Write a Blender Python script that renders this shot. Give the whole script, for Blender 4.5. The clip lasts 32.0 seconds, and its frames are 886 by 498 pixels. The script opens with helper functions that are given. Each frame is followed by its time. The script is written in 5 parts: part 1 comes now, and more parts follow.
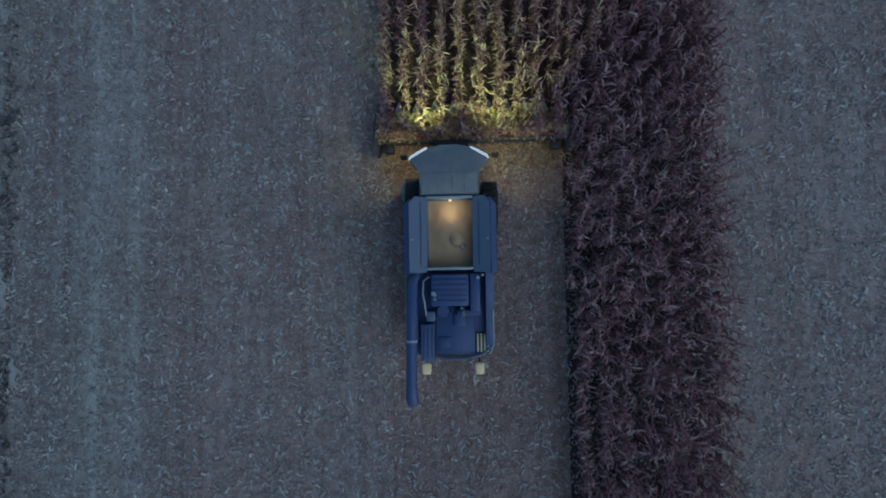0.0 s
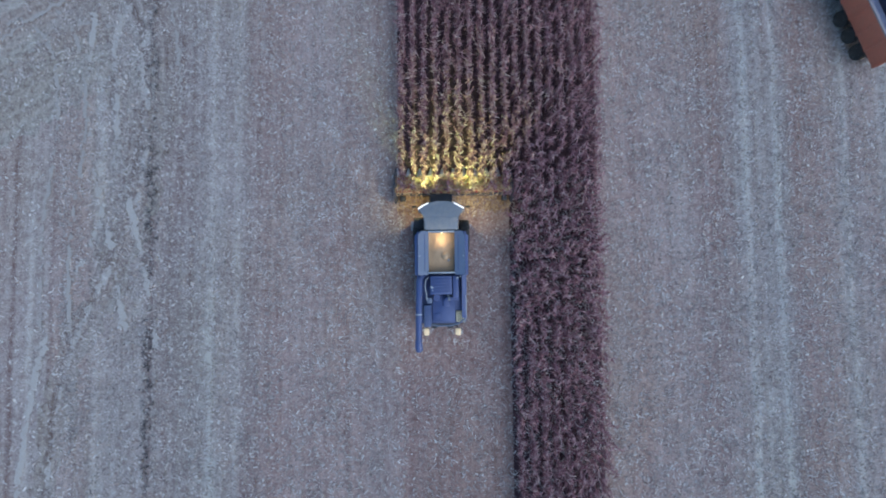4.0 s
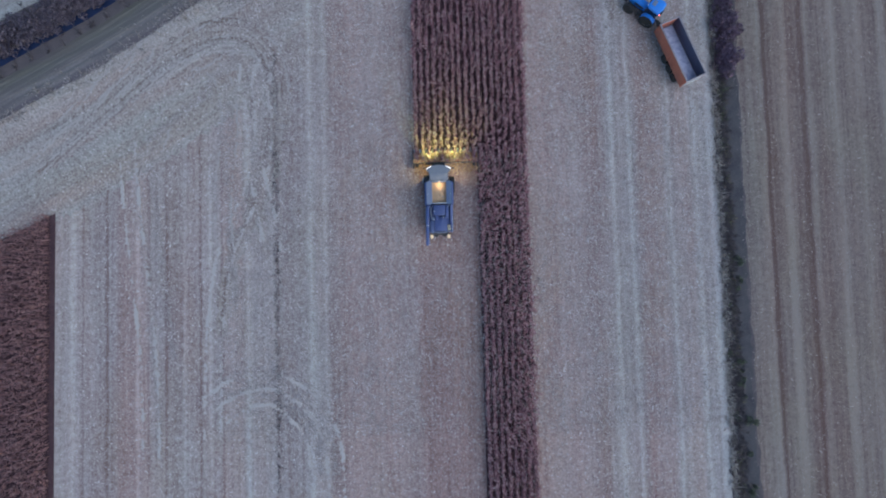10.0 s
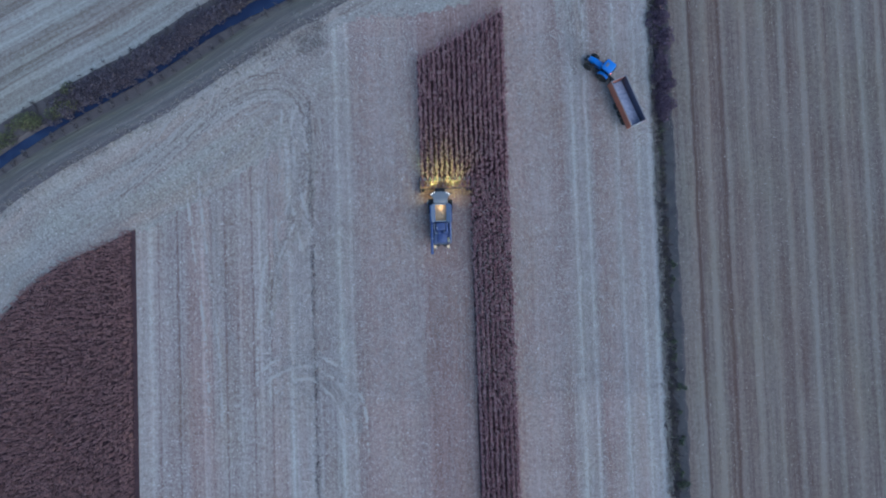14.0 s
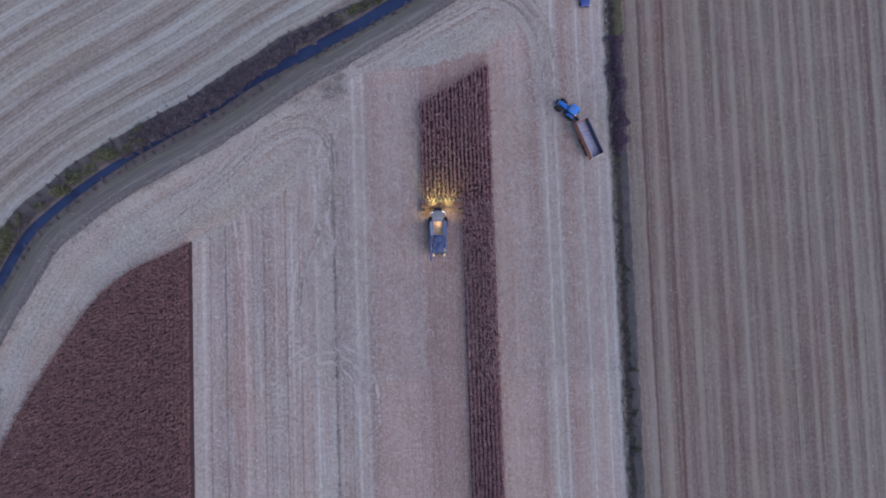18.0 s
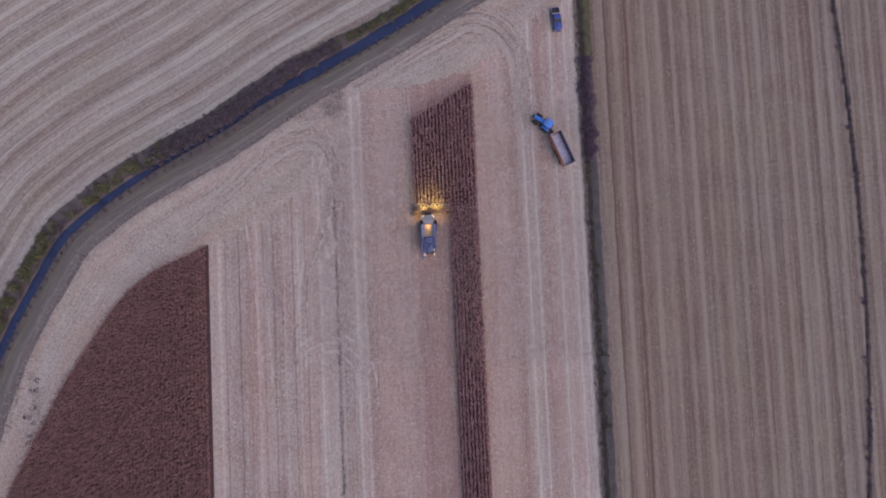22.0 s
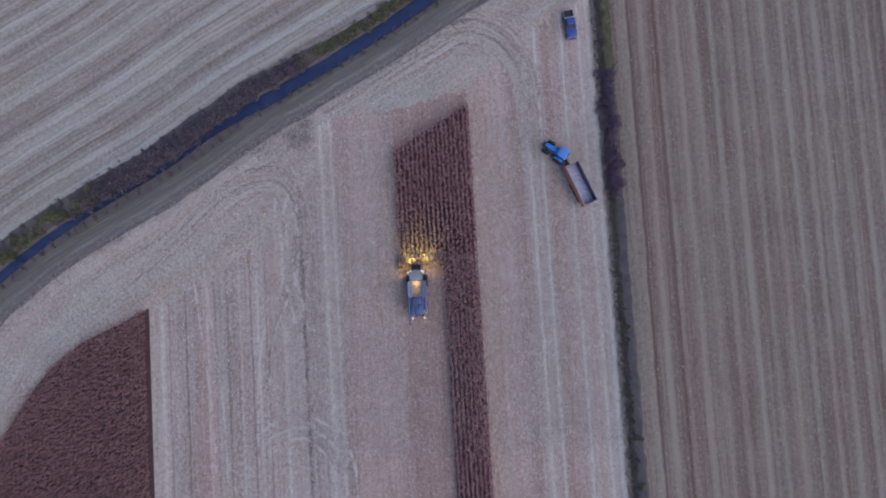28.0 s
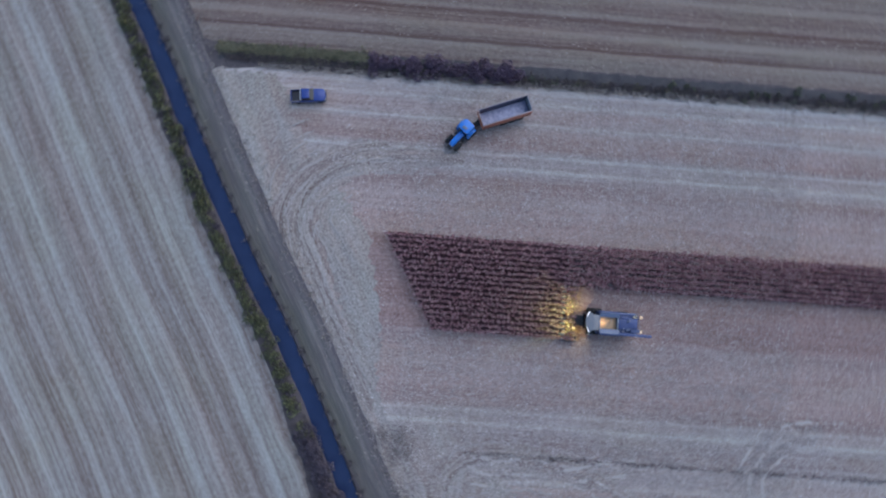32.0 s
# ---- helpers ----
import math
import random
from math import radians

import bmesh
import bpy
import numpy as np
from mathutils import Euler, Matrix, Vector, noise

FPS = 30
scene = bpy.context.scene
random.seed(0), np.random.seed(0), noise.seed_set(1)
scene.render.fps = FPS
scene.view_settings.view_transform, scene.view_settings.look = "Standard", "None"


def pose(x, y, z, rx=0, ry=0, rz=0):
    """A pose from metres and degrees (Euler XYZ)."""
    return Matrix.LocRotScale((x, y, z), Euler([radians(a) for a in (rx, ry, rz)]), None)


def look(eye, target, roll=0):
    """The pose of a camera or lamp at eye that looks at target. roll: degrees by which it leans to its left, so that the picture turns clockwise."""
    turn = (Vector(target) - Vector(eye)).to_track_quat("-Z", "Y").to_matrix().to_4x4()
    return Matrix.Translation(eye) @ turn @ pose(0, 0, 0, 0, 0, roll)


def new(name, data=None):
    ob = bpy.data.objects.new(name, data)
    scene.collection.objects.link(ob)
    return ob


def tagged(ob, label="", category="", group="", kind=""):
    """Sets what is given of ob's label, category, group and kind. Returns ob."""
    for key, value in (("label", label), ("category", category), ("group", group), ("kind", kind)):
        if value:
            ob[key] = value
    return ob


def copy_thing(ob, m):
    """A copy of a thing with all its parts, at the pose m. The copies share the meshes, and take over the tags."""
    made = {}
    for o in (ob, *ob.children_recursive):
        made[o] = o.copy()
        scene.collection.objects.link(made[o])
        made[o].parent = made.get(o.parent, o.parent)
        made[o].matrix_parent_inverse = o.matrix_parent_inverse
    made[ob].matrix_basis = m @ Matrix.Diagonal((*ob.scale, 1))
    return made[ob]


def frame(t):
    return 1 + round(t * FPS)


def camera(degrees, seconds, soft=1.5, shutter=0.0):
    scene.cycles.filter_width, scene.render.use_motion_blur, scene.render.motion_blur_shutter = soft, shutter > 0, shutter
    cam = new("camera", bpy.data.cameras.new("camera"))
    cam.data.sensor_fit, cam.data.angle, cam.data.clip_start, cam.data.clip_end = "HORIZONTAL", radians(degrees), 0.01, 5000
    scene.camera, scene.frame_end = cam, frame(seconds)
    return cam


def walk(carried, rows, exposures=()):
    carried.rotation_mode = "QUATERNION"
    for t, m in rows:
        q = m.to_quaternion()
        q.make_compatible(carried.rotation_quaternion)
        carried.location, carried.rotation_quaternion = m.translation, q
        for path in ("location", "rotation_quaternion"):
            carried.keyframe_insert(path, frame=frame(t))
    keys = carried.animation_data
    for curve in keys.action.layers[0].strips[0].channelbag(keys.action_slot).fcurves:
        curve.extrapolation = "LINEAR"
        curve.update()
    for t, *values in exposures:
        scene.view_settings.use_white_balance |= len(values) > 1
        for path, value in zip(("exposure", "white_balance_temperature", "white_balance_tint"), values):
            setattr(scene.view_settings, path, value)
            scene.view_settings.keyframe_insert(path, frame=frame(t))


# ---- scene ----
SECONDS = 32.0
cam = camera(84, SECONDS, soft=1.9, shutter=0.5)

# seconds, metres, degrees
PATH = [
    (0, -0.65, 6.64, 20.6, 2.69, 3.05, -0.96),
    (0.5, -0.61, 6.25, 22.01, 2.84, 2.72, -0.97),
    (1, -0.65, 5.98, 23.46, 3.07, 2.36, -0.85),
    (1.5, -0.7, 5.83, 24.87, 3.29, 1.99, -0.74),
    (2, -0.8, 5.64, 26.39, 3.52, 1.59, -0.58),
    (2.5, -0.99, 5.55, 27.98, 3.69, 1.06, -0.55),
    (3, -1.18, 5.68, 29.55, 3.7, 0.54, -0.41),
    (3.5, -1.26, 6.1, 31.3, 3.5, 0.16, -0.28),
    (4, -1.24, 6.58, 33.18, 3.13, -0.03, -0.64),
    (4.5, -1.31, 7.38, 35.23, 2.62, -0.21, -0.15),
    (6.5, -1.39, 4.55, 43.8, 3.4, -0.24, -1.48),
    (7, -1.3, 2.65, 46.01, 3.51, -0.06, -1.49),
    (7.5, -1.22, 1.46, 48.21, 3.66, 0.09, -1.47),
    (8, -1.1, 0.4, 50.37, 3.67, 0.2, -1.5),
    (8.5, -0.89, -0.2, 52.56, 3.52, 0.38, -1.52),
    (9, -0.78, -0.55, 54.56, 3.27, 0.45, -1.48),
    (9.5, -0.69, -0.81, 56.62, 2.96, 0.49, -1.57),
    (10, -0.64, -0.89, 58.66, 2.56, 0.48, -1.58),
    (10.5, -0.58, -0.65, 60.71, 2.12, 0.49, -1.61),
    (11, -0.45, -0.4, 62.69, 1.74, 0.55, -1.6),
    (11.5, -0.43, -0.26, 64.66, 1.54, 0.52, -1.68),
    (12, -0.52, -0.12, 66.64, 1.46, 0.44, -1.75),
    (12.5, -0.65, 0.05, 68.63, 1.46, 0.31, -1.76),
    (13, -0.92, 0.16, 70.78, 1.52, 0.08, -1.67),
    (13.5, -1.46, 0.41, 72.99, 1.59, -0.31, -1.84),
    (14, -2.02, 0.55, 75.01, 1.75, -0.64, -1.91),
    (14.5, -2.61, 0.59, 76.78, 1.95, -0.88, -2.09),
    (16.5, -1.32, 0.79, 85.45, 2.35, -0.3, -1.68),
    (17, -1.37, 0.72, 87.73, 2.39, -0.24, -1.81),
    (17.5, -1.21, 0.5, 90.07, 2.47, -0.16, -1.84),
    (18, -0.85, 0.2, 92.36, 2.55, -0.11, -1.9),
    (18.5, -0.55, -0.02, 94.6, 2.61, -0.08, -2.05),
    (19, -0.37, -0.24, 96.71, 2.63, -0.07, -2.17),
    (19.5, -0.12, -0.28, 98.78, 2.64, -0.1, -2.23),
    (20, 0.05, -0.29, 100.74, 2.64, -0.15, -2.27),
    (20.5, 0.16, -0.3, 102.41, 2.65, -0.23, -2.29),
    (21, 0.25, -0.42, 103.45, 2.65, -0.3, -2.24),
    (21.5, 0.53, -0.46, 103.71, 2.64, -0.27, -2.41),
    (22, 0.87, -0.54, 103.26, 2.64, -0.24, -2.54),
    (22.5, 1.22, -0.62, 102.27, 2.63, -0.23, -2.55),
    (23, 1.6, -0.82, 100.97, 2.63, -0.23, -2.41),
    (23.5, 2.34, -1.03, 99.61, 2.61, -0.17, -2.48),
    (24, 3.01, -1.09, 98.32, 2.62, -0.11, -2.47),
    (24.5, 3.54, -0.71, 97.11, 2.66, -0.06, -2.49),
    (25, 3.9, -0.08, 95.84, 2.7, -0.01, -2.52),
    (25.5, 4.35, 0.83, 94.16, 2.73, 0.03, -2.68),
    (27.5, 4.51, 7.53, 86.21, 2.91, 0.46, -3.44),
    (28, 3.87, 9.99, 84.49, 2.99, 0.49, -3.51),
    (28.5, 3.24, 12.82, 82.76, 3.07, 0.53, -7.55),
    (29, 2.88, 15.99, 80.96, 3.05, 0.57, -12.02),
    (29.5, 2.85, 19.71, 79.35, 2.9, 0.53, -18.66),
    (30, 3.05, 23.58, 77.62, 2.74, 0.33, -29.97),
    (30.5, 3.11, 26.62, 75.93, 2.74, -0.01, -43.28),
    (31, 3.06, 28.85, 74.08, 2.88, -0.33, -57.55),
    (31.5, 3.02, 30.54, 72.21, 3.16, -0.63, -71.65),
    (32, 2.94, 31.98, 70.39, 3.5, -0.94, -85.79),
]
EXPOSURES = [(0.0, -0.85, 4640, -5), (1.0, -0.07, 4700, -3), (2.0, 0.36, 4880, 1), (3.0, 0.56, 4960, 2), (4.0, 0.64, 5140, 7), (7.0, 0.6, 5280, 10), (9.0, 0.62, 5600, 14),
             (10.0, 0.61, 5350, 11), (11.0, 0.57, 5200, 8), (12.0, 0.57, 5000, 3), (13.0, 0.58, 4930, 2), (14.0, 0.58, 4980, 6), (17.0, 0.62, 5260, 16), (18.0, 0.65, 5750, 23), (19.0, 0.67, 6300, 29),
             (22.0, 0.68, 6780, 34), (23.0, 0.68, 6820, 34), (24.0, 0.65, 6180, 28), (25.2, 0.64, 6480, 30), (28.0, 0.63, 5900, 22), (29.0, 0.62, 5560, 18), (32.0, 0.61, 5400, 15)]
walk(cam, [(t, pose(*p)) for t, *p in PATH], EXPOSURES)

# ---------------------------------------------------------------- dusk light
world = bpy.data.worlds.new("dusk_sky")
scene.world = world
world.use_nodes = True
wn = world.node_tree.nodes
sky = wn.new("ShaderNodeTexSky")
sky.sky_type, sky.sun_disc = "NISHITA", False
sky.sun_elevation, sky.sun_rotation = radians(12), radians(132)
world.node_tree.links.new(sky.outputs[0], wn["Background"].inputs[0])
wn["Background"].inputs[1].default_value = 0.15
sun = new("sun", bpy.data.lights.new("sun", "SUN"))
sun.data.energy, sun.data.angle, sun.data.color = 1.2, radians(50), (1.0, 0.95, 0.9)
sun.matrix_world = look((55, -50, 110), (0, 0, 0))


# ---------------------------------------------------------------- materials
class Nodes:
    """A small shorthand for node materials."""

    def __init__(self, name):
        self.mat = bpy.data.materials.new(name)
        self.mat.use_nodes = True
        self.tree = self.mat.node_tree
        self.bsdf = self.tree.nodes["Principled BSDF"]

    def node(self, kind, **props):
        n = self.tree.nodes.new(kind)
        for k, v in props.items():
            setattr(n, k, v)
        return n

    def put(self, socket, value):
        if isinstance(value, bpy.types.NodeSocket):
            self.tree.links.new(value, socket)
        elif value is not None:
            socket.default_value = value

    def math(self, op, a, b=0.0, clamp=False):
        n = self.node("ShaderNodeMath", operation=op, use_clamp=clamp)
        self.put(n.inputs[0], a), self.put(n.inputs[1], b)
        return n.outputs[0]

    def place(self, uv=None):
        if uv:
            return self.node("ShaderNodeUVMap", uv_map=uv).outputs[0]
        return self.node("ShaderNodeNewGeometry").outputs["Position"]

    def local(self):
        return self.node("ShaderNodeTexCoord").outputs["Object"]

    def scaled(self, vec, s):
        n = self.node("ShaderNodeMapping")
        self.put(n.inputs[0], vec)
        n.inputs["Scale"].default_value = s if isinstance(s, tuple) else (s, s, s)
        return n.outputs[0]

    def noise(self, vec, s=1.0, detail=3.0, rough=0.55):
        n = self.node("ShaderNodeTexNoise")
        self.put(n.inputs["Vector"], self.scaled(vec, s))
        n.inputs["Scale"].default_value = 1.0
        n.inputs["Detail"].default_value, n.inputs["Roughness"].default_value = detail, rough
        return n.outputs["Fac"]

    def ramp(self, fac, stops):
        n = self.node("ShaderNodeValToRGB")
        els = n.color_ramp.elements
        for i, (p, c) in enumerate(stops):
            e = els[i] if i < 2 else els.new(p)
            e.position = p
        for e, (p, c) in zip(els, sorted(stops, key=lambda q: q[0])):
            e.position = p
            e.color = (c, c, c, 1) if isinstance(c, (int, float)) else (*c, 1)
        self.put(n.inputs[0], fac)
        return n.outputs[0]

    def mix(self, fac, a, b, blend="MIX"):
        n = self.node("ShaderNodeMix", data_type="RGBA", blend_type=blend)
        self.put(n.inputs[0], fac)
        for sock, v in ((n.inputs[6], a), (n.inputs[7], b)):
            self.put(sock, (*v, 1) if isinstance(v, tuple) and len(v) == 3 else v)
        return n.outputs[2]

    def done(self, color, rough=0.8, metal=0.0, bump=None, strength=0.3, dist=0.02, spec=0.3):
        self.put(self.bsdf.inputs["Base Color"], (*color, 1) if isinstance(color, tuple) and len(color) == 3 else color)
        self.put(self.bsdf.inputs["Roughness"], rough)
        self.bsdf.inputs["Metallic"].default_value = metal
        self.bsdf.inputs["Specular IOR Level"].default_value = spec
        if bump is not None:
            b = self.node("ShaderNodeBump")
            b.inputs["Strength"].default_value, b.inputs["Distance"].default_value = strength, dist
            self.put(b.inputs["Height"], bump)
            self.put(self.bsdf.inputs["Normal"], b.outputs[0])
        return self.mat


def painted(name, color, rough=0.45, dirt=0.35, metal=0.0, dust=(0.22, 0.19, 0.15)):
    """Machine paint with field dust and fine scratches."""
    n = Nodes(name)
    v = n.local()
    big, fine = n.noise(v, 2.2, 4), n.noise(v, 26, 3)
    grime = n.ramp(n.math("ADD", n.math("MULTIPLY", big, 0.75), n.math("MULTIPLY", fine, 0.25)), [(0.42, 0.0), (0.72, 1.0)])
    base = n.mix(n.noise(v, 7, 2), tuple(c * 0.86 for c in color), tuple(min(1, c * 1.12) for c in color))
    col = n.mix(n.math("MULTIPLY", grime, dirt), base, dust)
    return n.done(col, n.math("ADD", n.math("MULTIPLY", grime, 0.35), rough), metal, fine, 0.12, 0.004, 0.45)


def glow(name, color, strength):
    n = Nodes(name)
    n.put(n.bsdf.inputs["Base Color"], (*color, 1))
    n.put(n.bsdf.inputs["Emission Color"], (*color, 1))
    n.bsdf.inputs["Emission Strength"].default_value = strength
    return n.mat


def stubble(name, stops, x0, x1, dark, pale, fleck, uv=None, streak=1.0, amount=0.55, waves=(), lines=(), pink=0.7, furrow=0.0, tints=(), peaks=(), mottle=0.8):
    """Harvested ground: streaks along the drill rows, pass bands, soil and straw flecks."""
    n = Nodes(name)
    v = n.place(uv)
    sep = n.node("ShaderNodeSeparateXYZ")
    n.put(sep.inputs[0], v)
    wob = n.math("MULTIPLY", n.math("SUBTRACT", n.noise(v, (0.25, 0.22, 0.2), 4), 0.5), 1.3)
    x = n.math("ADD", sep.outputs[0], wob)
    prof = n.ramp(n.math("DIVIDE", n.math("SUBTRACT", x, x0), x1 - x0), stops)
    s1 = n.noise(v, (2.4, 0.05, 0.1), 4, 0.65)
    s2 = n.noise(v, (0.55, 0.012, 0.1), 3, 0.6)
    rows = n.math("SINE", n.math("MULTIPLY", x, 2 * math.pi / 0.75))
    broad, mid, clump = n.noise(v, 0.16, 4), n.noise(v, 1.5, 3), n.noise(v, 3.6, 2, 0.5)
    fine, grit = n.noise(v, 9, 4, 0.7), n.noise(v, 34, 3, 0.7)
    f = n.math("MULTIPLY", prof, amount)
    for part_, k in ((s1, 1.0 * streak), (s2, 0.6 * streak), (rows, 0.022), (broad, 0.4), (mid, 0.9), (clump, mottle), (fine, 1.25), (grit, 0.75)):
        f = n.math("ADD", f, n.math("MULTIPLY", n.math("SUBTRACT", part_, 0.5 if k != 0.022 else 0.0), k))
    for period, k in waves:
        wave = n.math("SINE", n.math("MULTIPLY", n.math("ADD", sep.outputs[0], n.math("MULTIPLY", wob, 0.5)), 2 * math.pi / period))
        f = n.math("ADD", f, n.math("MULTIPLY", wave, k))
    for at, width, k in lines:
        bump = n.math("SUBTRACT", 1.0, n.math("DIVIDE", n.math("ABSOLUTE", n.math("SUBTRACT", n.math("ADD", sep.outputs[0], n.math("MULTIPLY", wob, 0.35)), at)), width), True)
        f = n.math("ADD", f, n.math("MULTIPLY", bump, n.math("MULTIPLY", n.math("ADD", mid, 0.5), k)))
    for period, k in peaks:
        crest = n.math("POWER", n.math("ADD", n.math("MULTIPLY", n.math("SINE", n.math("MULTIPLY", n.math("ADD", sep.outputs[0], n.math("MULTIPLY", wob, 0.6)), 2 * math.pi / period)), 0.5), 0.5), 5.0)
        f = n.math("ADD", f, n.math("MULTIPLY", crest, n.math("MULTIPLY", n.math("ADD", s2, 0.1), k)))
    if furrow:
        thin = n.ramp(n.noise(v, (1.3, 0.014, 0.1), 2, 0.5), [(0.455, 0.0), (0.49, 1.0), (0.51, 1.0), (0.545, 0.0)])
        f = n.math("SUBTRACT", f, n.math("MULTIPLY", thin, n.math("MULTIPLY", n.math("ADD", fine, 0.2), furrow)))
    f = n.math("ADD", f, 0.5 - amount * 0.5, True)
    col = n.mix(f, dark, pale)
    hue = n.noise(v, (0.3, 0.03, 0.1), 3)
    col = n.mix(n.ramp(hue, [(0.42, 0.0), (0.68, pink)]), col, n.mix(1.0, col, (1.0, 0.8, 0.74), "MULTIPLY"))
    if tints:
        tint = n.ramp(n.math("DIVIDE", n.math("SUBTRACT", n.math("ADD", sep.outputs[0], n.math("MULTIPLY", wob, 0.3)), x0), x1 - x0), [((a - x0) / (x1 - x0), k) for a, k in tints])
        col = n.mix(n.math("MULTIPLY", tint, n.math("ADD", mid, 0.45)), col, n.mix(1.0, col, (1.02, 0.83, 0.79), "MULTIPLY"))
    olive = n.ramp(n.noise(v, (0.14, 0.06, 0.1), 3), [(0.45, 0.0), (0.65, 0.6)])
    col = n.mix(olive, col, n.mix(1.0, col, (0.98, 1.0, 0.92), "MULTIPLY"))
    vor = n.node("ShaderNodeTexVoronoi")
    n.put(vor.inputs["Vector"], n.scaled(v, (11, 7.5, 7.5)))
    vor.inputs["Scale"].default_value = 1.0
    bits = n.math("MULTIPLY", n.ramp(vor.outputs["Distance"], [(0.14, 1.0), (0.32, 0.0)]), n.ramp(fine, [(0.44, 0.0), (0.64, 0.7)]))
    col = n.mix(bits, col, fleck)
    mat = n.done(col, 0.9, 0, n.math("ADD", fine, n.math("MULTIPLY", mid, 0.7)), 0.6, 0.06, 0.15)
    return mat


# pass bands; the stops west of x=-25 are lowered to mimic lens edge darkening
PROFILE = [(0.0, 0.56), (0.06, 0.6), (0.1, 0.38), (0.16, 0.56), (0.2, 0.38), (0.26, 0.57), (0.33, 0.6), (0.35, 0.42), (0.37, 0.42),
           (0.4, 0.6), (0.425, 0.38), (0.455, 0.56), (0.51, 0.52), (0.53, 0.46), (0.545, 0.37), (0.62, 0.37), (0.69, 0.4), (0.715, 0.58), (0.76, 0.56), (0.79, 0.36),
           (0.815, 0.6), (0.86, 0.38), (0.89, 0.55), (0.94, 0.62), (0.96, 0.66)]
LINES = ((-16.8, 0.5, 0.4), (-15.1, 0.42, 0.36), (19.5, 0.38, 0.78), (21.6, 0.36, 0.66), (26.3, 0.34, 0.5), (29.4, 0.4, 0.46), (31.4, 0.7, 0.45), (-20.9, 0.35, -0.2),
         (-24.4, 0.45, 0.26), (-27.5, 0.3, -0.33), (-28.9, 0.4, 0.26), (-30.1, 0.28, -0.3), (-32.0, 0.3, 0.2), (-34.2, 0.3, -0.3), (-36.4, 0.28, -0.27), (-37.6, 0.4, 0.3), (-41.3, 0.28, -0.36), (-44.2, 0.24, -0.3), (-45.4, 0.6, 0.28))
TINTS = ((-48.0, 0.1), (-40.5, 0.05), (-39.5, 0.5), (-36.5, 0.5), (-36.0, 0.1), (-27.8, 0.1), (-27.3, 0.5), (-25.2, 0.5), (-24.8, 0.0), (-15.4, 0.0), (-13.2, 0.68), (-6.8, 0.7), (-6.2, 0.6), (-4.4, 0.6), (-3.9, 0.9),
         (3.2, 0.88), (9.5, 0.75), (17.6, 0.5), (18.8, 0.0), (22.2, 0.0), (22.8, 0.65), (25.4, 0.6), (26.0, 0.1), (28.6, 0.35), (29.0, 0.0), (31.0, 0.0))
M_STUBBLE = stubble("stubble_soil", PROFILE, -50.0, 35.0, (0.155, 0.106, 0.1), (0.44, 0.415, 0.388), (0.72, 0.67, 0.64), None, 0.65, 1.1, (), LINES, 0.4, 0.06, TINTS)
HEAD = [(0.0, 0.8), (0.12, 0.9), (0.3, 0.6), (0.5, 0.7), (0.7, 0.64), (1.0, 0.7)]
M_HEADLAND = stubble("headland_soil", HEAD, 6.0, 20.0, (0.13, 0.1, 0.09), (0.4, 0.38, 0.347), (0.6, 0.565, 0.52), "rows", 0.55, 0.5, mottle=1.4)
M_TURN = stubble("turning_soil", [(0.0, 0.5), (0.2, 0.62), (0.4, 0.5), (0.6, 0.64), (0.8, 0.52), (1.0, 0.58)], -5.0, 5.0, (0.13, 0.096, 0.087), (0.41, 0.385, 0.352), (0.6, 0.565, 0.52), "rows", 1.25, 0.5, ((2.3, 0.07), (1.05, 0.05)), (), 0.6, 0.18, mottle=1.2)
WESTP = [(0.0, 0.75), (0.06, 0.55), (0.12, 0.8), (0.2, 0.35), (0.3, 0.7), (0.36, 0.3), (0.48, 0.72), (0.56, 0.35), (0.68, 0.7), (0.8, 0.4), (1.0, 0.6)]
M_WEST = stubble("west_soil", WESTP, -40.0, -4.0, (0.15, 0.12, 0.107), (0.355, 0.352, 0.325), (0.5, 0.46, 0.4), "rows", 0.85, 0.4, ((3.1, 0.08), (9.3, 0.1)), (), 0.35, 0.2, (), ((3.1, 0.3), (1.55, -0.3), (0.775, -0.16)))
EASTP = [(0.0, 0.5), (0.06, 0.3), (0.1, 0.6), (0.16, 0.15), (0.2, 0.6), (0.27, 0.62), (0.31, 0.25), (0.38, 0.6), (0.45, 0.3),
         (0.5, 0.65), (0.56, 0.25), (0.63, 0.6), (0.7, 0.35), (0.78, 0.6), (0.85, 0.3), (0.92, 0.55), (1.0, 0.4)]
M_EAST = stubble("east_soil", EASTP, 34.0, 90.0, (0.098, 0.072, 0.066), (0.224, 0.21, 0.187), (0.3, 0.28, 0.25), None, 0.95, 0.6, ((3.05, 0.07), (1.5, 0.06)), ((36.2, 0.9, 0.22), (38.3, 0.4, -0.75), (40.3, 0.7, 0.2), (42.8, 0.55, -0.55), (47.4, 0.5, -0.2), (51.8, 0.5, -0.16), (56.5, 0.6, -0.2), (62.0, 0.5, -0.16), (68.5, 0.6, -0.2), (75.5, 0.5, -0.18), (82.0, 0.5, -0.18)), 0.4, 0.1, ((34.0, 0.0), (36.0, 0.2), (40.0, 0.5), (47.0, 0.45), (55.0, 0.35), (70.0, 0.25), (90.0, 0.15)), ((3.05, 0.46), (4.6, 0.22), (1.525, 0.2)))


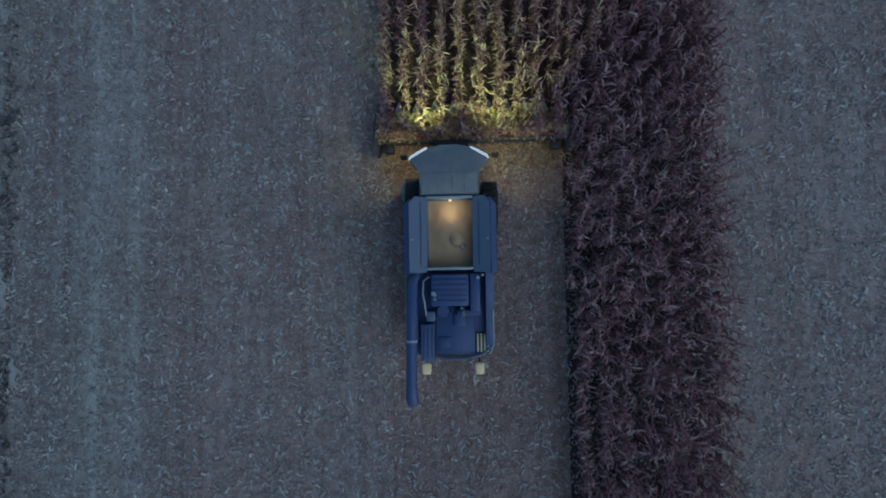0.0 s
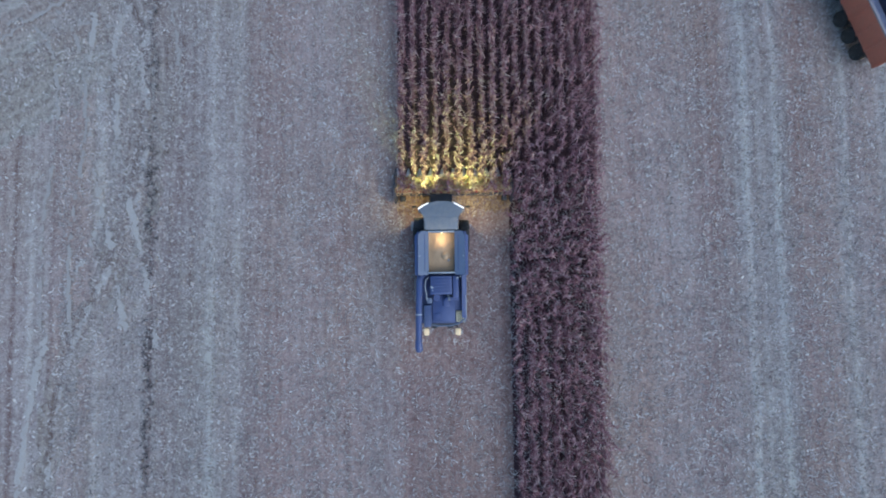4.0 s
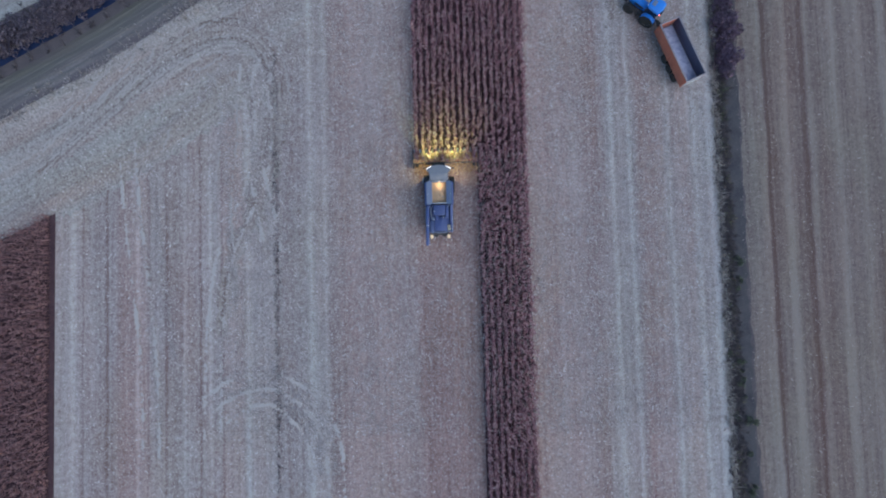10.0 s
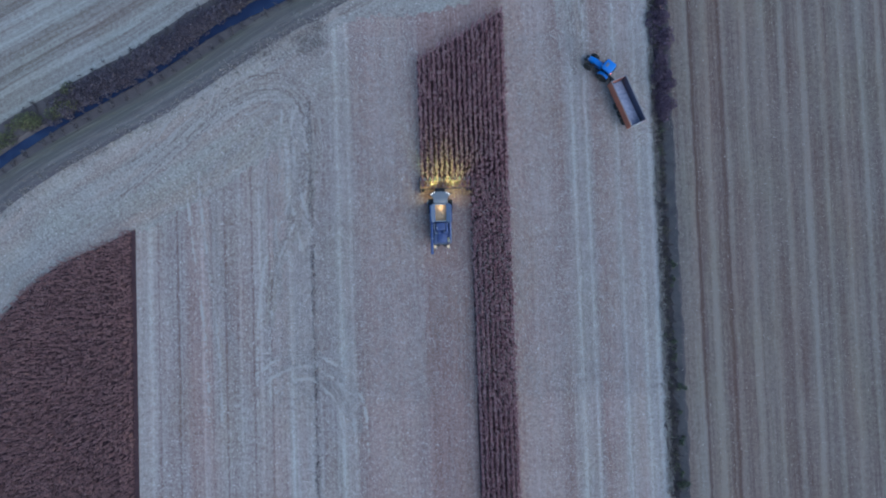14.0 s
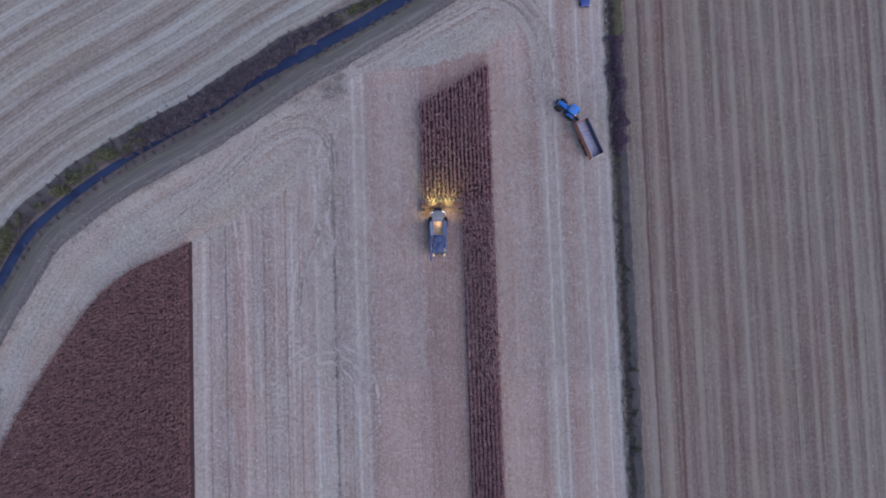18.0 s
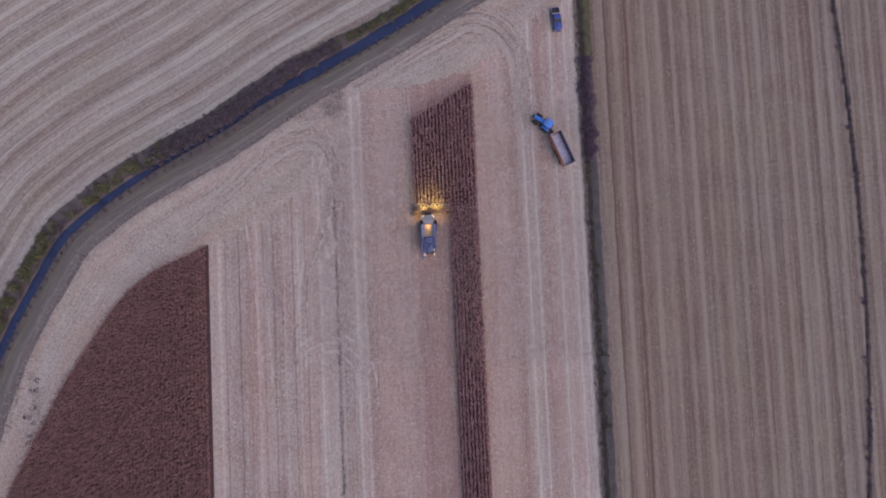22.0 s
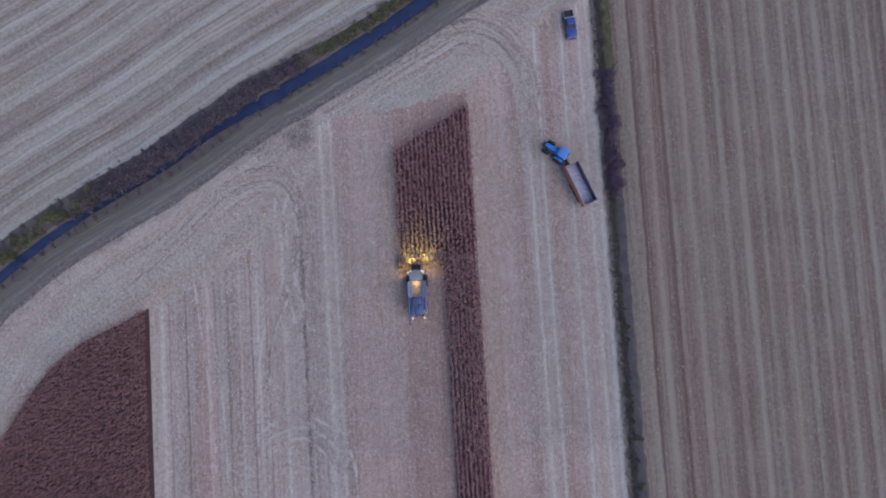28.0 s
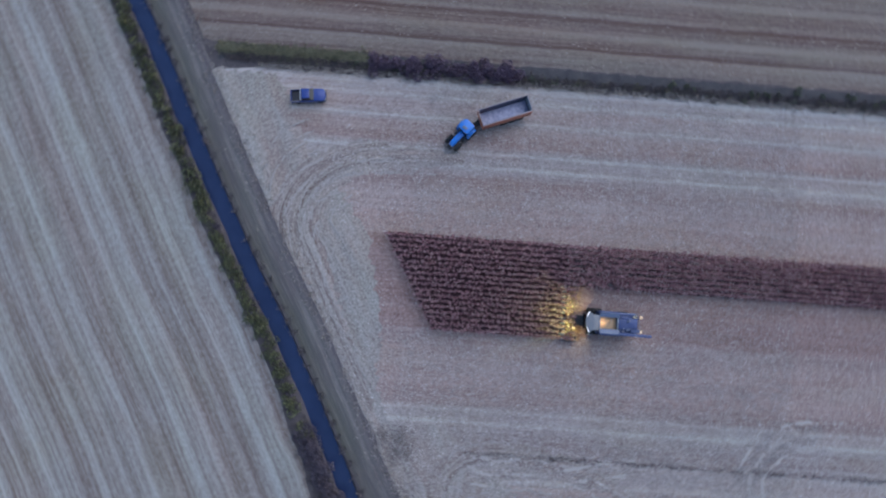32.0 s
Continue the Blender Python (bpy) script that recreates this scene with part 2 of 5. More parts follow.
def grassy(name, a, b, c):
    n = Nodes(name)
    v = n.place()
    col = n.mix(n.ramp(n.noise(v, 0.5, 4), [(0.35, 0.0), (0.65, 1.0)]), a, b)
    col = n.mix(n.ramp(n.noise(v, 5, 4, 0.7), [(0.45, 0.0), (0.7, 0.7)]), col, c)
    return n.done(col, 0.95, 0, n.noise(v, 14, 4, 0.7), 0.7, 0.06, 0.1)


M_GROUND = grassy("rough_grass", (0.082, 0.072, 0.076), (0.115, 0.1, 0.1), (0.066, 0.06, 0.06))
nt = Nodes("track_grass")
vt = nt.place("rows")
st = nt.node("ShaderNodeSeparateXYZ")
nt.put(st.inputs[0], vt)
across = nt.math("ADD", st.outputs[0], nt.math("MULTIPLY", nt.math("SUBTRACT", nt.noise(vt, (0.6, 0.25, 1.0), 4), 0.5), 1.1))
tcol = nt.ramp(nt.math("DIVIDE", nt.math("SUBTRACT", across, 1.9), 4.9), [(0.0, (0.098, 0.094, 0.074)), (0.12, (0.09, 0.09, 0.073)), (0.26, (0.112, 0.111, 0.095)), (0.38, (0.106, 0.105, 0.096)),
               (0.48, (0.125, 0.12, 0.112)), (0.57, (0.195, 0.182, 0.172)), (0.66, (0.13, 0.124, 0.12)), (0.76, (0.165, 0.152, 0.15)), (0.86, (0.112, 0.1, 0.108)), (0.93, (0.13, 0.115, 0.12)), (1.0, (0.22, 0.195, 0.18))])
tcol = nt.mix(nt.ramp(nt.noise(vt, (0.5, 0.09, 1.0), 4, 0.6), [(0.4, 0.0), (0.68, 0.65)]), tcol, (0.105, 0.09, 0.096))
tcol = nt.mix(nt.ramp(nt.noise(vt, 4.0, 4, 0.7), [(0.4, 0.0), (0.7, 0.6)]), tcol, (0.085, 0.078, 0.078))
tcol = nt.mix(nt.ramp(nt.noise(vt, (3.0, 0.12, 1.0), 3, 0.7), [(0.5, 0.0), (0.75, 0.5)]), tcol, (0.23, 0.205, 0.187))
M_TRACK = nt.done(tcol, 0.95, 0, nt.noise(vt, 12, 4, 0.7), 0.6, 0.05, 0.1)


def leafy(name, stops, rough=0.75, trans=0.0, single=False):
    n = Nodes(name)
    r = n.node("ShaderNodeObjectInfo").outputs["Random"] if single else n.node("ShaderNodeNewGeometry").outputs["Random Per Island"]
    col = n.ramp(r, stops)
    col = n.mix(0.35, col, n.mix(1.0, col, n.ramp(n.noise(n.place(), 0.6, 3), [(0.3, 0.45), (0.7, 1.4)]), "MULTIPLY"))
    m = n.done(col, rough, 0, None, 0, 0, 0.25)
    if trans:
        tl = n.node("ShaderNodeBsdfTranslucent")
        n.put(tl.inputs[0], col)
        mx = n.node("ShaderNodeMixShader")
        mx.inputs[0].default_value = trans
        n.tree.links.new(n.bsdf.outputs[0], mx.inputs[1])
        n.tree.links.new(tl.outputs[0], mx.inputs[2])
        n.tree.links.new(mx.outputs[0], n.tree.nodes["Material Output"].inputs[0])
    return m


DRY_LEAF = [(0.0, (0.12, 0.056, 0.066)), (0.35, (0.22, 0.106, 0.126)), (0.65, (0.32, 0.18, 0.196)), (0.88, (0.42, 0.29, 0.285)), (1.0, (0.5, 0.39, 0.36))]
M_CORN = leafy("dry_corn_leaf", DRY_LEAF, 0.75, 0.18)
M_CORN_SINGLE = leafy("dry_corn_single_leaf", DRY_LEAF, 0.75, 0.18, True)
M_CORN_FAR = leafy("dry_corn_patch", [(0.0, (0.178, 0.096, 0.093)), (0.4, (0.22, 0.122, 0.116)), (0.8, (0.262, 0.153, 0.142)), (1.0, (0.31, 0.195, 0.176))], 0.8, 0.18)
M_LITTER = leafy("straw_litter", [(0.0, (0.2, 0.155, 0.145)), (0.4, (0.31, 0.268, 0.25)), (0.75, (0.41, 0.372, 0.35)), (0.92, (0.5, 0.46, 0.432)), (1.0, (0.6, 0.56, 0.52))], 0.8)
M_HUSK = leafy("pale_husk", [(0.0, (0.38, 0.345, 0.32)), (0.6, (0.47, 0.435, 0.405)), (1.0, (0.58, 0.545, 0.51))], 0.8)
M_STUB = leafy("stalk_stub", [(0.0, (0.2, 0.16, 0.115)), (0.6, (0.38, 0.33, 0.25)), (1.0, (0.52, 0.46, 0.36))], 0.8)
M_OLIVE = leafy("olive_shrub_leaf", [(0.0, (0.05, 0.056, 0.036)), (0.5, (0.095, 0.104, 0.058)), (0.85, (0.151, 0.159, 0.081)), (1.0, (0.213, 0.207, 0.112))], 0.7, 0.2)
M_VERGE = leafy("verge_shrub_leaf", [(0.0, (0.055, 0.065, 0.05)), (0.6, (0.1, 0.115, 0.075)), (1.0, (0.15, 0.17, 0.1))], 0.75, 0.15)
M_BROWN = leafy("brown_shrub_leaf", [(0.0, (0.046, 0.04, 0.059)), (0.5, (0.09, 0.077, 0.102)), (0.85, (0.134, 0.116, 0.143)), (1.0, (0.177, 0.156, 0.181))], 0.8, 0.15)
M_PURPLE = leafy("bramble_leaf", [(0.0, (0.076, 0.054, 0.084)), (0.5, (0.108, 0.078, 0.117)), (1.0, (0.146, 0.11, 0.152))], 0.8, 0.15)
M_GRASSBLADE = leafy("dark_grass_blade", [(0.0, (0.075, 0.066, 0.075)), (0.6, (0.1, 0.089, 0.095)), (1.0, (0.14, 0.126, 0.124))], 0.8, 0.1)
M_DARKGRASS = leafy("brown_grass_blade", [(0.0, (0.05, 0.042, 0.048)), (0.6, (0.078, 0.065, 0.07)), (1.0, (0.11, 0.095, 0.092))], 0.85, 0.1)
M_DRYGRASS = leafy("dry_grass_blade", [(0.0, (0.16, 0.135, 0.12)), (0.6, (0.29, 0.26, 0.235)), (1.0, (0.44, 0.41, 0.37))], 0.85, 0.2)
M_OLIVEGRASS = leafy("olive_grass_blade", [(0.0, (0.1, 0.1, 0.06)), (0.6, (0.17, 0.165, 0.105)), (1.0, (0.25, 0.235, 0.165))], 0.8, 0.15)
M_CLOD = leafy("soil_clod", [(0.0, (0.1, 0.085, 0.085)), (1.0, (0.24, 0.21, 0.195))], 0.95)

nw = Nodes("ditch_water")
M_WATER = nw.done(nw.mix(nw.noise(nw.place(), 0.35, 3), (0.016, 0.025, 0.065), (0.03, 0.046, 0.105)), 0.08, 0, nw.noise(nw.place(), 2.5, 3), 0.08, 0.02, 0.6)

M_NAVYPALE = painted("dusty_blue_paint", (0.085, 0.115, 0.215), 0.45, 0.35, 0, (0.17, 0.18, 0.22))
M_NAVY = painted("navy_engine_paint", (0.052, 0.075, 0.19), 0.4, 0.18, 0, (0.13, 0.13, 0.15))
M_SLATE = painted("slate_panel_paint", (0.115, 0.145, 0.22), 0.42, 0.3, 0, (0.2, 0.2, 0.21))
M_CABROOF = painted("cab_roof_paint", (0.17, 0.18, 0.2), 0.45, 0.4, 0, (0.3, 0.27, 0.23))
M_ROOFDUST = painted("dusty_roof_paint", (0.2, 0.205, 0.22), 0.6, 0.75, 0, (0.34, 0.31, 0.27))
M_RED = painted("red_header_paint", (0.42, 0.035, 0.045), 0.4, 0.2)
M_REDDUST = painted("dusty_red_paint", (0.3, 0.03, 0.04), 0.55, 0.5, 0, (0.2, 0.13, 0.09))
M_HEADGREY = painted("header_grey_paint", (0.05, 0.052, 0.07), 0.55, 0.8, 0, (0.13, 0.1, 0.07))
M_SNOUT = painted("grey_snout_plastic", (0.55, 0.56, 0.58), 0.45, 0.2)
M_STEEL = painted("worn_steel", (0.33, 0.33, 0.34), 0.4, 0.4, 0.7)
M_DARK = painted("black_frame_paint", (0.025, 0.026, 0.03), 0.5, 0.4, 0, (0.1, 0.09, 0.08))
M_BLUE = painted("bright_blue_paint", (0.03, 0.17, 0.56), 0.32, 0.1)
M_RAIL = painted("trailer_rail_paint", (0.24, 0.215, 0.235), 0.45, 0.4)
M_ORANGE = painted("orange_trailer_paint", (0.41, 0.135, 0.085), 0.45, 0.25)
M_TRAILIN = painted("trailer_inner_steel", (0.1, 0.1, 0.15), 0.5, 0.4, 0.2, (0.2, 0.19, 0.23))
M_RIM = painted("trailer_rim_paint", (0.33, 0.36, 0.40), 0.45, 0.3)
M_HUB = painted("pale_hub_paint", (0.55, 0.56, 0.55), 0.4, 0.3)
M_CREAM = painted("cream_panel", (0.6, 0.53, 0.34), 0.45, 0.2)
M_CARBLUE = painted("pickup_blue_paint", (0.024, 0.05, 0.22), 0.3, 0.12)
M_TYRE = painted("tyre_rubber", (0.018, 0.018, 0.019), 0.75, 0.5, 0, (0.1, 0.085, 0.07))
M_SCREEN = Nodes("dark_glass").done((0.012, 0.016, 0.024), 0.08, 0, None, 0, 0, 0.5)
ng = Nodes("maize_grain")
M_GRAIN = ng.done(ng.mix(ng.noise(ng.local(), 60, 3, 0.7), (0.34, 0.22, 0.12), (0.56, 0.4, 0.24)), 0.7, 0, ng.noise(ng.local(), 55, 3, 0.7), 0.5, 0.01)
ng2 = Nodes("pale_grain_dust")
M_DUST = ng2.done(ng2.mix(ng2.ramp(ng2.noise(ng2.local(), 2.4, 4), [(0.3, 0.0), (0.7, 1.0)]), (0.25, 0.26, 0.36), (0.43, 0.43, 0.53)), 0.8, 0, ng2.noise(ng2.local(), 30, 3), 0.3, 0.01)
M_LEDWHITE = glow("lit_lamp_strip", (1.0, 0.93, 0.85), 0.6)
M_WARM = glow("lit_warm_lamp", (1.0, 0.62, 0.2), 1.6)
M_REARLAMP = glow("lit_rear_lamp", (0.8, 0.6, 0.34), 0.13)
M_REDLAMP = glow("lit_tail_lamp", (1.0, 0.16, 0.1), 4.0)


# ---------------------------------------------------------------- builders
def finish(ob, mat, smooth=True):
    ob.data.materials.append(mat)
    if smooth:
        for p in ob.data.polygons:
            p.use_smooth = True
        ob.data.set_sharp_from_angle(angle=radians(35))
    return ob


def part(name, bm, mat, parent=None, label="", m=None):
    """Links a bmesh as one mesh object under a thing or part."""
    bmesh.ops.recalc_face_normals(bm, faces=bm.faces)
    me = bpy.data.meshes.new(name)
    bm.to_mesh(me)
    bm.free()
    ob = finish(new(name, me), mat)
    if parent:
        ob.parent = parent
    if m:
        ob.matrix_basis = m
    if label:
        ob["label"] = label
    return ob


def box(x0, x1, y0, y1, z0, z1, bevel=0.02, bm=None, seg=2):
    own = bm is None
    bm = bm or bmesh.new()
    r = bmesh.ops.create_cube(bm, size=1.0)
    for v in r["verts"]:
        v.co = Vector(((x0 + x1) / 2 + v.co.x * (x1 - x0), (y0 + y1) / 2 + v.co.y * (y1 - y0), (z0 + z1) / 2 + v.co.z * (z1 - z0)))
    if bevel:
        es = {e for v in r["verts"] for e in v.link_edges}
        bmesh.ops.bevel(bm, geom=list(es), offset=bevel, segments=seg, affect="EDGES", profile=0.5)
    return bm


def prism(outline, z0, z1, bevel=0.03, top=1.0, bm=None):
    """An upright block with the given plan; top shrinks its upper face."""
    bm = bm or bmesh.new()
    cx, cy = sum(p[0] for p in outline) / len(outline), sum(p[1] for p in outline) / len(outline)
    lo = [bm.verts.new((x, y, z0)) for x, y in outline]
    hi = [bm.verts.new((cx + (x - cx) * top, cy + (y - cy) * top, z1)) for x, y in outline]
    fs = [bm.faces.new(lo[::-1]), bm.faces.new(hi)]
    for i in range(len(lo)):
        j = (i + 1) % len(lo)
        fs.append(bm.faces.new((lo[i], lo[j], hi[j], hi[i])))
    if bevel:
        es = {e for f in fs[1:2] for e in f.edges} | {e for v in lo for e in v.link_edges if any(w in hi for w in e.verts)}
        bmesh.ops.bevel(bm, geom=list(es), offset=bevel, segments=2, affect="EDGES", profile=0.5)
    return bm


def hull(sections, bm=None, close=True):
    """A skin over rings of equal length."""
    bm = bm or bmesh.new()
    rings = [[bm.verts.new(p) for p in s] for s in sections]
    for a, b in zip(rings, rings[1:]):
        for i in range(len(a)):
            j = (i + 1) % len(a)
            bm.faces.new((a[i], a[j], b[j], b[i]))
    if close:
        bm.faces.new(rings[0][::-1]), bm.faces.new(rings[-1])
    return bm


def tube(points, radius, seg=10, bm=None):
    """A round tube along points; radius may be one number or one for each point."""
    pts = [Vector(p) for p in points]
    rs = radius if isinstance(radius, (list, tuple)) else [radius] * len(pts)
    sections = []
    for i, p in enumerate(pts):
        d = (pts[min(i + 1, len(pts) - 1)] - pts[max(i - 1, 0)]).normalized()
        a = d.orthogonal().normalized() if abs(d.z) > 0.95 else d.cross(Vector((0, 0, 1))).normalized()
        b = d.cross(a)
        sections.append([p + (a * math.cos(q) + b * math.sin(q)) * rs[i] for q in (2 * math.pi * k / seg for k in range(seg))])
    return hull(sections, bm)


def lathe_x(profile, seg=28):
    """Turns (x, r) points about the x axis."""
    return hull([[(x, r * math.cos(a), r * math.sin(a)) for a in (2 * math.pi * k / seg for k in range(seg))] for x, r in profile])


def wheel(parent, x, y, r, width, side, hub=M_HUB, lugs=18):
    """A tyre with rounded shoulders, cleats, and a dished rim."""
    w = width / 2
    tyre = part("tyre", lathe_x([(-w * 0.8, r * 0.55), (-w, r * 0.72), (-w * 0.92, r * 0.93), (-w * 0.6, r * 0.985), (0, r),
                                 (w * 0.6, r * 0.985), (w * 0.92, r * 0.93), (w, r * 0.72), (w * 0.8, r * 0.55)]), M_TYRE, parent, m=pose(x, y, r))
    if lugs:
        bm = bmesh.new()
        for k in range(lugs):
            for s in (-1, 1):
                a = 2 * math.pi * (k + (0.25 if s > 0 else -0.25)) / lugs
                n0 = len(bm.verts)
                box(min(0, s * w * 0.95), max(0, s * w * 0.95), -0.035, 0.035, r * 0.95, r * 1.035, 0, bm)
                bm.verts.ensure_lookup_table()
                new_v = bm.verts[n0:]
                bmesh.ops.rotate(bm, verts=new_v, cent=(s * w * 0.5, 0, r), matrix=Matrix.Rotation(0.5 * s, 3, "Z"))
                bmesh.ops.rotate(bm, verts=new_v, cent=(0, 0, 0), matrix=Matrix.Rotation(a, 3, "X"))
        part("tread", bm, M_TYRE, tyre)
    o = side
    part("rim", lathe_x([(o * w * 0.3, r * 0.02), (o * w * 0.35, r * 0.2), (o * w * 0.2, r * 0.3), (o * w * 0.25, r * 0.48), (o * w * 0.82, r * 0.56), (o * w * 0.5, r * 0.57)]), hub, tyre)
    return tyre


def holder(name, m, label, category, group=""):
    e = new(name)
    e.matrix_basis = m
    return tagged(e, label, category, group)


def sheet(name, verts, faces, mat, label, category, kind="structure", uvs=None):
    me = bpy.data.meshes.new(name)
    me.from_pydata([tuple(v) for v in verts], [], faces)
    if uvs is not None:
        layer = me.uv_layers.new(name="rows")
        idx = np.empty(len(me.loops), dtype=np.int32)
        me.loops.foreach_get("vertex_index", idx)
        layer.data.foreach_set("uv", np.asarray(uvs, dtype=np.float32)[idx].ravel())
    ob = new(name, me)
    me.materials.append(mat)
    return tagged(ob, label, category, "", kind)


def cloud(name, variants, which, places, turns, sizes, mat, label, category, parent=None):
    """Many small pieces joined in one mesh: variants are (verts, faces of one length)."""
    vs, fs, base = [], [], 0
    for k, (v, f) in enumerate(variants):
        sel = np.nonzero(which == k)[0]
        if not len(sel):
            continue
        r = turns[sel] if turns.ndim == 3 else None
        if r is None:
            c, s = np.cos(turns[sel]), np.sin(turns[sel])
            z, o = np.zeros_like(c), np.ones_like(c)
            r = np.stack([np.stack([c, -s, z], 1), np.stack([s, c, z], 1), np.stack([z, z, o], 1)], 1)
        sz = sizes[sel] if sizes.ndim == 2 else np.repeat(sizes[sel][:, None], 3, 1)
        w = np.einsum("nij,mj->nmi", r, v) if sizes.ndim == 1 else np.einsum("nij,nmj->nmi", r, v[None] * sz[:, None])
        if sizes.ndim == 1:
            w = w * sz[:, None]
        w = w + places[sel][:, None]
        vs.append(w.reshape(-1, 3))
        fs.append((f[None] + (np.arange(len(sel)) * len(v))[:, None, None]).reshape(-1, f.shape[1]) + base)
        base += len(sel) * len(v)
    v, f = np.concatenate(vs).astype(np.float32), np.concatenate(fs).astype(np.int32)
    me = bpy.data.meshes.new(name)
    me.vertices.add(len(v))
    me.vertices.foreach_set("co", v.ravel())
    k = f.shape[1]
    me.loops.add(f.size)
    me.loops.foreach_set("vertex_index", f.ravel())
    me.polygons.add(len(f))
    me.polygons.foreach_set("loop_start", np.arange(len(f), dtype=np.int32) * k)
    me.update(calc_edges=True)
    ob = new(name, me)
    me.materials.append(mat)
    if parent:
        ob.parent = parent
    return tagged(ob, label, category, "", "stuff")


def rand_turns(rng, n, tilt):
    """Random headings with a random lean of up to tilt radians."""
    a, b, c = rng.uniform(0, 2 * np.pi, n), rng.uniform(-tilt, tilt, n), rng.uniform(-tilt, tilt, n)
    z, o = np.zeros(n), np.ones(n)

    def m(rows):
        return np.stack([np.stack(r, 1) for r in rows], 1)
    rz = m([[np.cos(a), -np.sin(a), z], [np.sin(a), np.cos(a), z], [z, z, o]])
    rx = m([[o, z, z], [z, np.cos(b), -np.sin(b)], [z, np.sin(b), np.cos(b)]])
    ry = m([[np.cos(c), z, np.sin(c)], [z, o, z], [-np.sin(c), z, np.cos(c)]])
    return rz @ rx @ ry


def lean_turns(rng, n, lean):
    """Random headings, then a lean of the given radians towards x and y."""
    a = rng.uniform(0, 2 * np.pi, n)
    z, o = np.zeros(n), np.ones(n)

    def m(rows):
        return np.stack([np.stack(r, 1) for r in rows], 1)
    rz = m([[np.cos(a), -np.sin(a), z], [np.sin(a), np.cos(a), z], [z, z, o]])
    shear = m([[o, z, lean[:, 0]], [z, o, lean[:, 1]], [z, z, o]])
    return shear @ rz


# ---------------------------------------------------------------- the lie of the land
def spline(pts, step):
    """A smooth line through points, with a vertex about every step metres."""
    p = np.array(pts, float)
    out = []
    for i in range(len(p) - 1):
        a, b, c, e = p[max(i - 1, 0)], p[i], p[i + 1], p[min(i + 2, len(p) - 1)]
        n = max(1, int(np.linalg.norm(c - b) / step))
        for k in range(n):
            t = k / n
            out.append(0.5 * (2 * b + (c - a) * t + (2 * a - 5 * b + 4 * c - e) * t * t + (3 * b - a - 3 * c + e) * t ** 3))
    out.append(p[-1])
    return np.array(out)


DITCH = spline([(-150, -180), (-120, -95), (-101, -40), (-93.5, -18), (-88.5, -7), (-83.0, 2.5), (-77.3, 11.0), (-70.2, 16.8), (-61.9, 22.2), (-44, 31.8),
                (-30, 40.6), (-17.5, 47.4), (-7, 53.0), (8, 61.8), (28, 72.4), (38.6, 78), (62, 91), (110, 118), (180, 157)], 2.0)
TAN = np.gradient(DITCH, axis=0)
TAN /= np.linalg.norm(TAN, axis=1)[:, None]
NOR = np.stack([TAN[:, 1], -TAN[:, 0]], 1)
ARC = np.r_[0, np.cumsum(np.linalg.norm(np.diff(DITCH, axis=0), axis=1))]
SIDE = np.array([0.5, -0.866])


def along(offset):
    return DITCH + NOR * np.asarray(offset)[..., None] if np.ndim(offset) else DITCH + NOR * offset


def loft(columns, keep=None):
    """Verts and quads over columns of points that all have one length."""
    n, k = len(columns[0]), len(columns)
    v = np.stack(columns, 1).reshape(-1, 3)
    f = [(i * k + j, i * k + j + 1, (i + 1) * k + j + 1, (i + 1) * k + j) for i in range(n - 1) for j in range(k - 1)]
    if keep is not None:
        f = [q for q in f if keep(v[list(q)].mean(0))]
    return v, [q[::-1] for q in f]


def lift(xy, z):
    return np.column_stack([xy, np.full(len(xy), z) if np.ndim(z) == 0 else z])


rng = np.random.default_rng(7)
# one ground sheet to the horizon, with the ditch sunk in it
FAR = 2600.0
ends = lift(np.vstack([DITCH[0] - TAN[0] * FAR, DITCH[-1] + TAN[-1] * FAR]), 0)
bank = 0.25 * np.convolve(rng.normal(size=len(DITCH)), np.ones(3) / 3, "same")


pinch = np.interp(DITCH[:, 0], [-95, -78, -66, -58, -36, -26], [-0.5, -0.5, -0.75, -1.15, -1.15, 0.0])


def with_ends(col, off):
    a = lift((DITCH[0] - TAN[0] * FAR + NOR[0] * off)[None], 0)
    b = lift((DITCH[-1] + TAN[-1] * FAR + NOR[-1] * off)[None], 0)
    a[0, 2] = b[0, 2] = col[0, 2]
    return np.vstack([a, col, b])


cols = []
for off, z in ((-1.3, 0.0), (-0.95, -0.3), (-0.7, -0.75), (1.3, -0.75), (1.5, -0.3), (1.75, 0.0)):
    cols.append(with_ends(lift(along(off + bank * (0.5 if abs(off) > 1.2 else 1.0) + (pinch if off > 0 else 0.0)), z), off))
left = cols[0].copy()
left[:, :2] -= SIDE * FAR
right = cols[-1].copy()
right[:, :2] += SIDE * FAR
v, f = loft([left] + cols + [right])
sheet("ground", v, f, M_GROUND, "rough dark grassy ground with a sunken ditch", "ground")
v, f = loft([with_ends(lift(along(-1.05), -0.42), -1.05), with_ends(lift(along(1.58 + pinch), -0.42), 1.58)])
sheet("water", v, f, M_WATER, "still dark blue water in a narrow ditch", "water")

